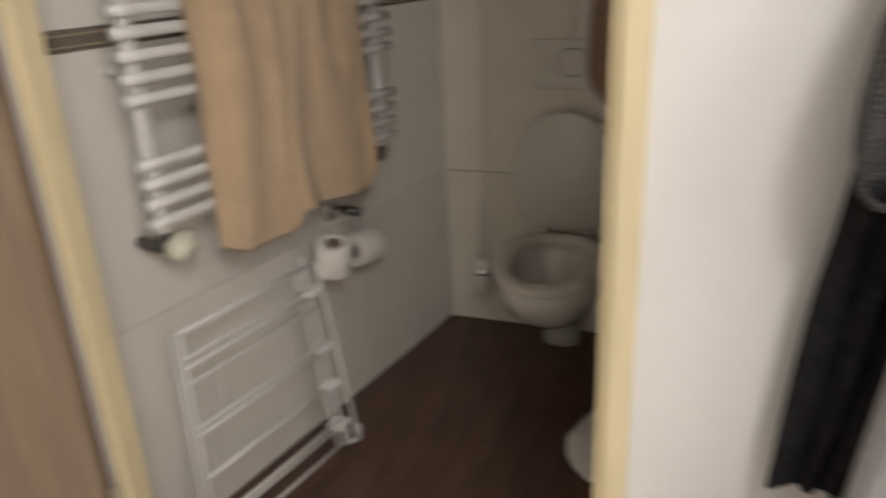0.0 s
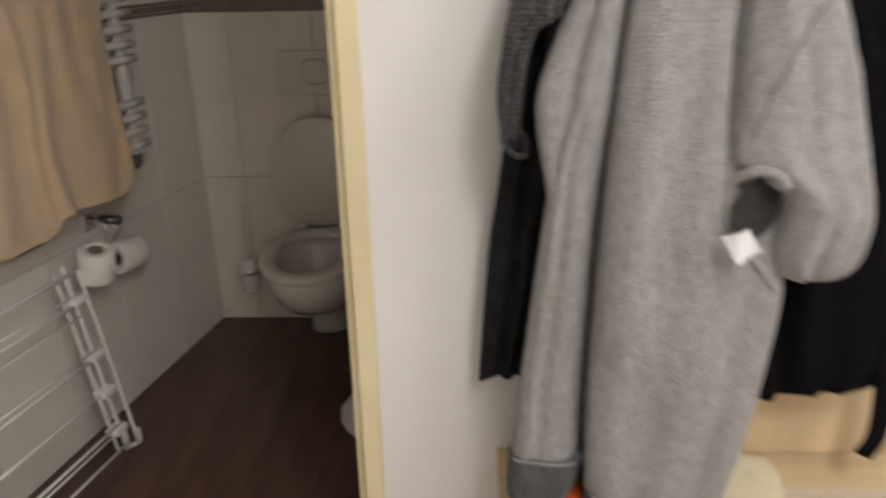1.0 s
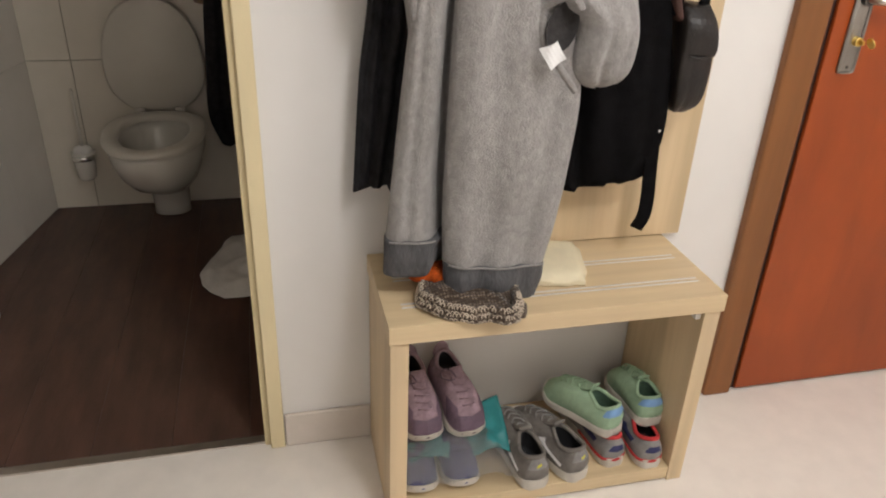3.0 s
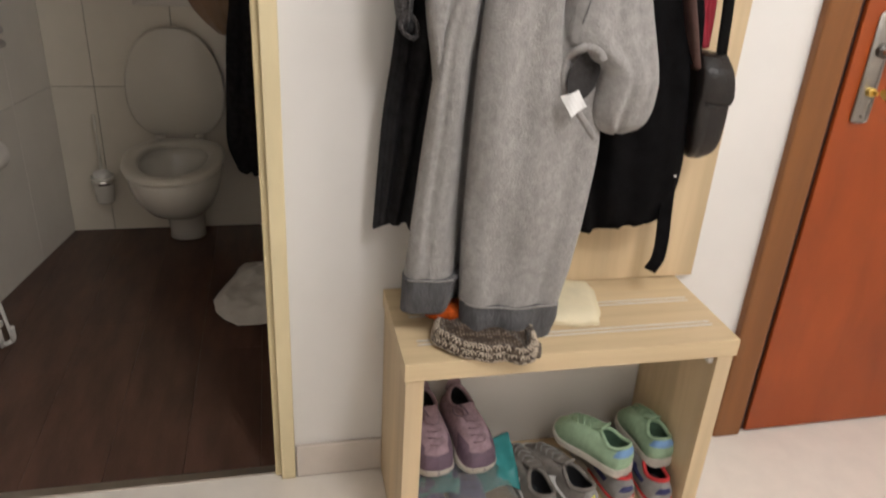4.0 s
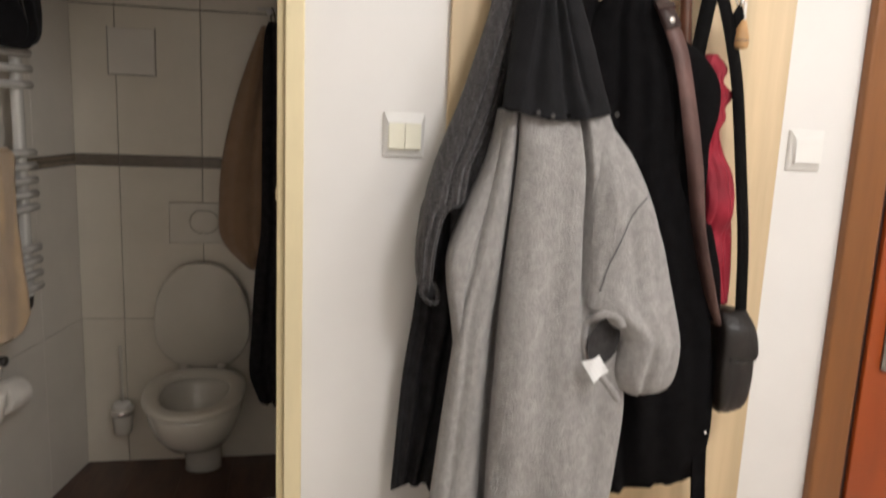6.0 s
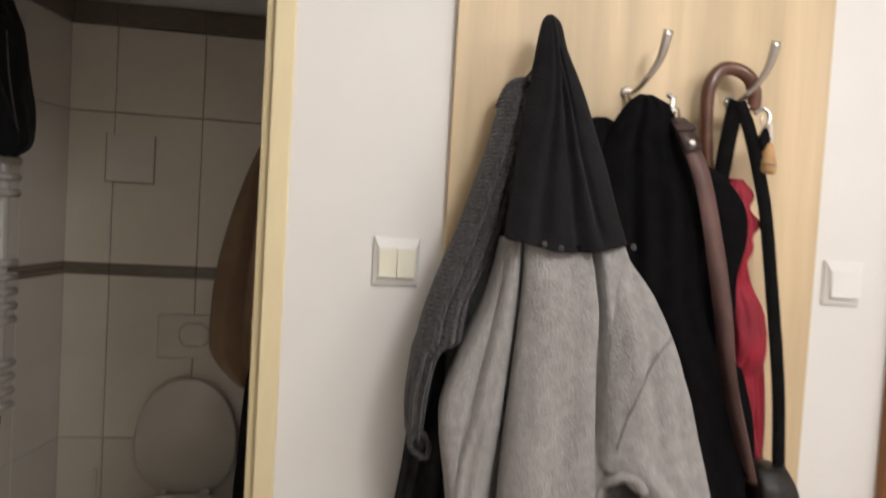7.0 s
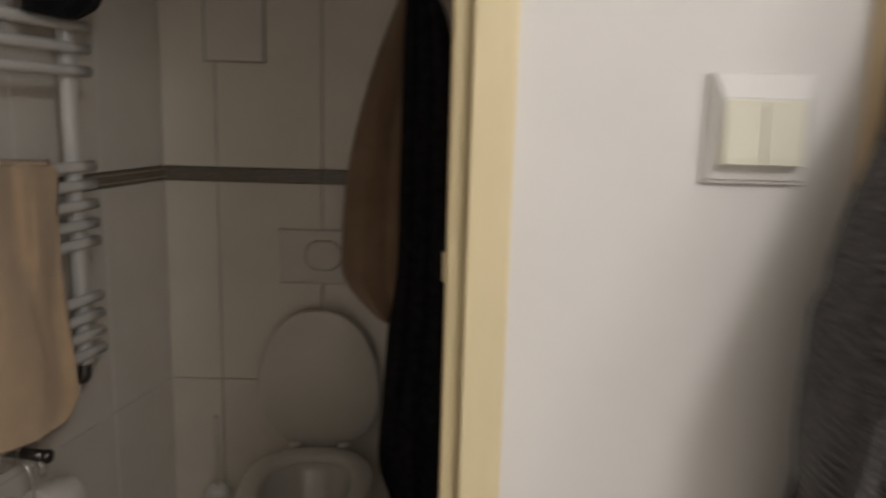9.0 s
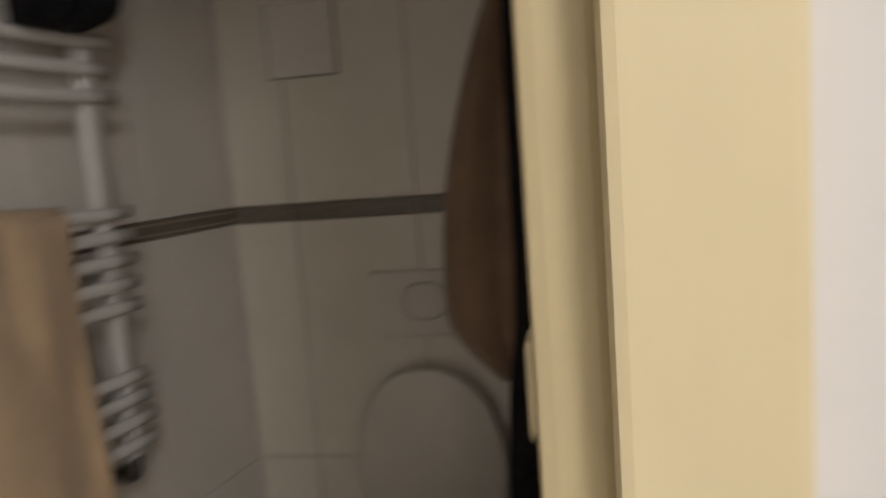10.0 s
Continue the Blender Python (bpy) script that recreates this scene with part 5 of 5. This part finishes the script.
def roll_pose(u, out, up, axis):
    return Matrix.Translation(TURN_W @ Vector((u, out, up))) @ Vector(axis).to_track_quat("Z", "Y").to_matrix().to_4x4()


paper_roll("white toilet roll set on the corner of the drying rack", roll_pose(0.836, 0.130, 0.600, (0.20, -0.14, 0.95)))
paper_roll("white toilet roll hanging on the tiled wall", roll_pose(0.625, 0.070, 0.540, (-0.28, -0.95, 0.06)))
holder = thing("roll_holder", "chrome toilet roll holder on the tiled wall", "holder", TURN_W)
part("plate", box(0.655, 0.705, 0.0005, 0.010, 0.640, 0.690, 0.004), CHROME, holder, "", True)
part("arm", tube(spline([(0.680, 0.006, 0.668), (0.690, 0.045, 0.668), (0.690, 0.070, 0.645), (0.688, 0.072, 0.570), (0.684, 0.071, 0.5435), (0.66, 0.070, 0.541), (0.585, 0.070, 0.540)], 30), 0.0045, 8), CHROME, holder, "", True)
tap = thing("stop_valve", "dark chrome stop valve with a pipe on the tiled wall", "valve", TURN_W)
part("body", tube([(0.628, 0.002, 0.655), (0.628, 0.055, 0.655)], 0.014, 14), DARK_METAL, tap, "", True)
part("wheel", lathe([(0.008, 0), (0.016, 0.003), (0.016, 0.014), (0.008, 0.018)], 12), DARK_METAL, tap, "", True).matrix_basis = pose(0.628, 0.056, 0.655, -90, 0, 0)
part("spout", tube(spline([(0.628, 0.040, 0.655), (0.624, 0.046, 0.625), (0.620, 0.040, 0.606)], 10), 0.008, 10), CHROME, tap, "", True)

# ---- bathroom: back wall ----
hatch = thing("access_hatch", "square white access hatch set in the tiled wall", "hatch")
part("panel", box(-0.117, 0.049, BACK_Y - 0.006, BACK_Y - 0.0005, 1.572, 1.741, 0.002), TILE_L, hatch)
bm = box(-0.1215, 0.0535, BACK_Y - 0.0035, BACK_Y - 0.0002, 1.567, 1.5715)
add_box(bm, 0.0495, 0.0535, BACK_Y - 0.0035, BACK_Y - 0.0002, 1.5715, 1.7455)
add_box(bm, -0.1215, -0.1175, BACK_Y - 0.0035, BACK_Y - 0.0002, 1.5715, 1.7455)
part("joint", bm, JOINT, hatch)
flush = thing("flush_plate", "white plastic dual flush plate above the toilet", "flush plate")
part("plate", box(0.087, 0.335, BACK_Y - 0.014, BACK_Y - 0.0005, 0.924, 1.088, 0.005), SEAT, flush, "", True)
for dx, sx in ((0.208, 0.9), (0.232, 1.0)):
    b = part("button", lathe([(0.045, 0.0), (0.045, 0.004), (0.040, 0.006)], 30, sx=sx), SEAT, flush, "", True)
    b.matrix_world = pose(dx, BACK_Y - 0.013 - (0.001 if sx == 1 else 0), 1.012, 90, 0, 0)
    r = part("button_ring", tube([(0.0455 * sx * math.cos(a), 0, 0.0455 * math.sin(a)) for a in [2 * math.pi * k / 32 for k in range(32)]], 0.0014, 6, closed=True), GROUT, b)
    r.matrix_world = pose(dx, BACK_Y - 0.0165, 1.012)

wc = thing("toilet", "white ceramic toilet with its seat down and lid up", "toilet")
CX = 0.212


def oval(y_front, y_back, half, n=44, squash=2.3):
    """Egg outline of a toilet rim, seen from above."""
    yc, a, b = y_back - (y_back - y_front) * 0.42, (y_back - y_front) * 0.58, (y_back - y_front) * 0.42
    pts = []
    for k in range(n):
        t = 2 * math.pi * k / n
        s, c = math.sin(t), math.cos(t)
        x = half * math.copysign(abs(c) ** (2 / squash), c)
        y = (a if s < 0 else b) * math.copysign(abs(s) ** (2 / (squash if s > 0 else 2.05)), s)
        pts.append((CX + x, yc + y))
    return pts


def rings_mesh(rows, close=True):
    bm = bmesh.new()
    rr = [[bm.verts.new((x, y, z)) for x, y in pts] for z, pts in rows]
    n = len(rr[0])
    for a, b in zip(rr, rr[1:]):
        for k in range(n):
            bm.faces.new((a[k], a[(k + 1) % n], b[(k + 1) % n], b[k]))
    if close:
        bm.faces.new(rr[0])
        bm.faces.new(rr[-1])
    return bm


bowl = rings_mesh([(0.0, oval(1.465, 1.578, 0.074)), (0.03, oval(1.468, 1.580, 0.072)), (0.10, oval(1.44, 1.582, 0.076)), (0.15, oval(1.34, 1.584, 0.102)), (0.21, oval(1.20, 1.585, 0.134)), (0.27, oval(1.115, 1.588, 0.155)),
                   (0.33, oval(1.075, 1.590, 0.172)), (0.375, oval(1.062, 1.590, 0.177)), (0.392, oval(1.066, 1.590, 0.174)), (0.393, oval(1.115, 1.50, 0.128)), (0.36, oval(1.125, 1.49, 0.120)), (0.30, oval(1.15, 1.46, 0.098)), (0.24, oval(1.21, 1.41, 0.062)), (0.225, oval(1.24, 1.39, 0.040))])
part("bowl", bowl, CERAMIC, wc, "", True)
part("water", rings_mesh([(0.2455, oval(1.22, 1.40, 0.055)), (0.247, oval(1.222, 1.398, 0.053))]), WATER_DARK, wc, "water in the bowl, coloured dark for the shaded drain", True)
seat_bm = rings_mesh([(0.394, oval(1.052, 1.555, 0.182)), (0.404, oval(1.046, 1.558, 0.186)), (0.414, oval(1.050, 1.556, 0.183)), (0.419, oval(1.066, 1.548, 0.172)), (0.418, oval(1.098, 1.505, 0.136)), (0.411, oval(1.108, 1.494, 0.126)), (0.396, oval(1.108, 1.494, 0.126))], False)
part("seat", seat_bm, SEAT, wc, "", True)
lid = rings_mesh([(0.0, oval(0.0, 0.440, 0.178)), (0.004, oval(-0.004, 0.444, 0.186)), (0.014, oval(-0.005, 0.445, 0.188)), (0.020, oval(0.0, 0.440, 0.182)), (0.022, oval(0.02, 0.42, 0.158))])
lid_ob = part("lid", lid, SEAT, wc, "", True)
lid_ob.matrix_world = Matrix.Translation((0, 1.5385, 0.848)) @ Matrix.Rotation(radians(4), 4, "X") @ Matrix.Rotation(radians(-90), 4, "X") @ Matrix.Translation((0, 0, 0))
for dx in (-0.075, 0.075):
    part("hinge", tube([(CX + dx - 0.018, 1.555, 0.420), (CX + dx + 0.018, 1.555, 0.420)], 0.010, 12), SEAT, wc, "white plastic hinge", True)

brush = thing("toilet_brush", "white toilet brush standing in a glass holder with a chrome ring", "toilet brush")
part("cup", lathe([(0.026, 0.0), (0.034, 0.01), (0.042, 0.09), (0.044, 0.115), (0.040, 0.117)], 26, (-0.098, 1.538, 0.150)), CERAMIC, brush, "frosted glass cup", True)
part("ring", lathe([(0.0445, 0.0), (0.0465, 0.003), (0.0465, 0.017), (0.0445, 0.020)], 26, (-0.098, 1.538, 0.236)), CHROME, brush, "chrome ring", True)
part("arm", tube([(-0.098, 1.580, 0.246), (-0.098, 1.600, 0.246)], 0.008, 10), CHROME, brush)
part("cover", lathe([(0.036, 0.0), (0.030, 0.016), (0.012, 0.024)], 22, (-0.098, 1.538, 0.267)), PLASTIC, brush, "", True)
part("handle", lathe([(0.007, 0.0), (0.006, 0.15), (0.007, 0.22), (0.004, 0.23)], 14, (-0.098, 1.538, 0.288)), SEAT, brush, "", True)

hooks = thing("towel_hook", "small chrome cross-shaped towel hook on the tiled wall", "hook")
part("stem", tube([(0.476, BACK_Y, 1.832), (0.476, BACK_Y - 0.065, 1.832)], 0.006, 10), ALUMINIUM, hooks, "", True)
part("bar", tube([(0.432, BACK_Y - 0.055, 1.836), (0.520, BACK_Y - 0.055, 1.836)], 0.0055, 10), ALUMINIUM, hooks, "", True)
part("ball", lathe([(0.004, -0.012), (0.011, -0.006), (0.012, 0.0), (0.011, 0.006), (0.004, 0.012)], 16, (0.476, BACK_Y - 0.068, 1.824)), ALUMINIUM, hooks, "", True)
tan = thing("towel", "brown towel hanging from the chrome hook by the toilet", "towel")
part("cloth", garment([(1.775, 0.445, 0.470, 1.54, 1.585), (1.72, 0.425, 0.490, 1.52, 1.59), (1.60, 0.382, 0.50, 1.50, 1.592), (1.45, 0.338, 0.505, 1.485, 1.592), (1.25, 0.298, 0.51, 1.47, 1.592), (1.05, 0.286, 0.51, 1.465, 1.592), (0.97, 0.292, 0.505, 1.465, 1.59), (0.90, 0.335, 0.495, 1.47, 1.588), (0.84, 0.395, 0.47, 1.485, 1.58)],
                      [(0.3, 0.3, -0.01, 0.1), (0.6, 0.55, 0.015, 0.08)], rows=50, seed=1.9), BROWN_TOWEL, tan, "", True)
blackt = thing("black_robe", "black cloth robe hanging in the bathroom corner", "robe")
part("cloth", garment([(1.785, 0.475, 0.505, 1.46, 1.53), (1.74, 0.462, 0.55, 1.42, 1.54), (1.60, 0.455, 0.59, 1.40, 1.55), (1.30, 0.452, 0.60, 1.39, 1.55), (1.00, 0.448, 0.605, 1.385, 1.55), (0.85, 0.428, 0.61, 1.38, 1.55), (0.60, 0.412, 0.61, 1.38, 1.55), (0.42, 0.405, 0.61, 1.38, 1.55), (0.31, 0.440, 0.605, 1.39, 1.54)],
                      [(0.3, 0.3, 0.02, 0.08), (0.6, 0.6, 0.02, 0.08)], rows=50, seed=7.1, ragged=0.02), CHARCOAL, blackt, "", True)
part("hanging_loop", tube(spline([(0.484, 1.500, 1.775), (0.482, 1.530, 1.812), (0.486, 1.540, 1.842), (0.496, 1.530, 1.812), (0.500, 1.500, 1.775)], 18), 0.0022, 6), WEB, blackt, "thin hanging loop", True)

litter = thing("plastic_bag", "crumpled white plastic bag lying on the bathroom floor", "plastic bag")
bm = bmesh.new()
bmesh.ops.create_grid(bm, x_segments=36, y_segments=44, size=0.5)
for v in bm.verts:
    s, t = v.co.x + 0.5, v.co.y + 0.5
    left = curve_at([(0.0, 0.44), (0.12, 0.385), (0.38, 0.352), (0.6, 0.385), (1.0, 0.450)], t)[0]
    x, y = left + (0.605 - left) * s, 0.745 + 0.475 * t
    edge = min(s, 1 - s, t, 1 - t) * 6
    p = Vector((x, y, 0))
    z = 0.006 + 0.040 * smoothstep(edge) * (0.65 + 0.5 * noise.noise(p * 8)) + 0.008 * noise.noise(p * 26) * smoothstep(edge)
    v.co = (x + 0.006 * noise.noise(p * 20), y + 0.008 * noise.noise(p * 17), max(0.003, z))
bmesh.ops.solidify(bm, geom=bm.faces[:], thickness=0.0012)
part("sheet", bm, WHITE_BAG, litter, "", True)
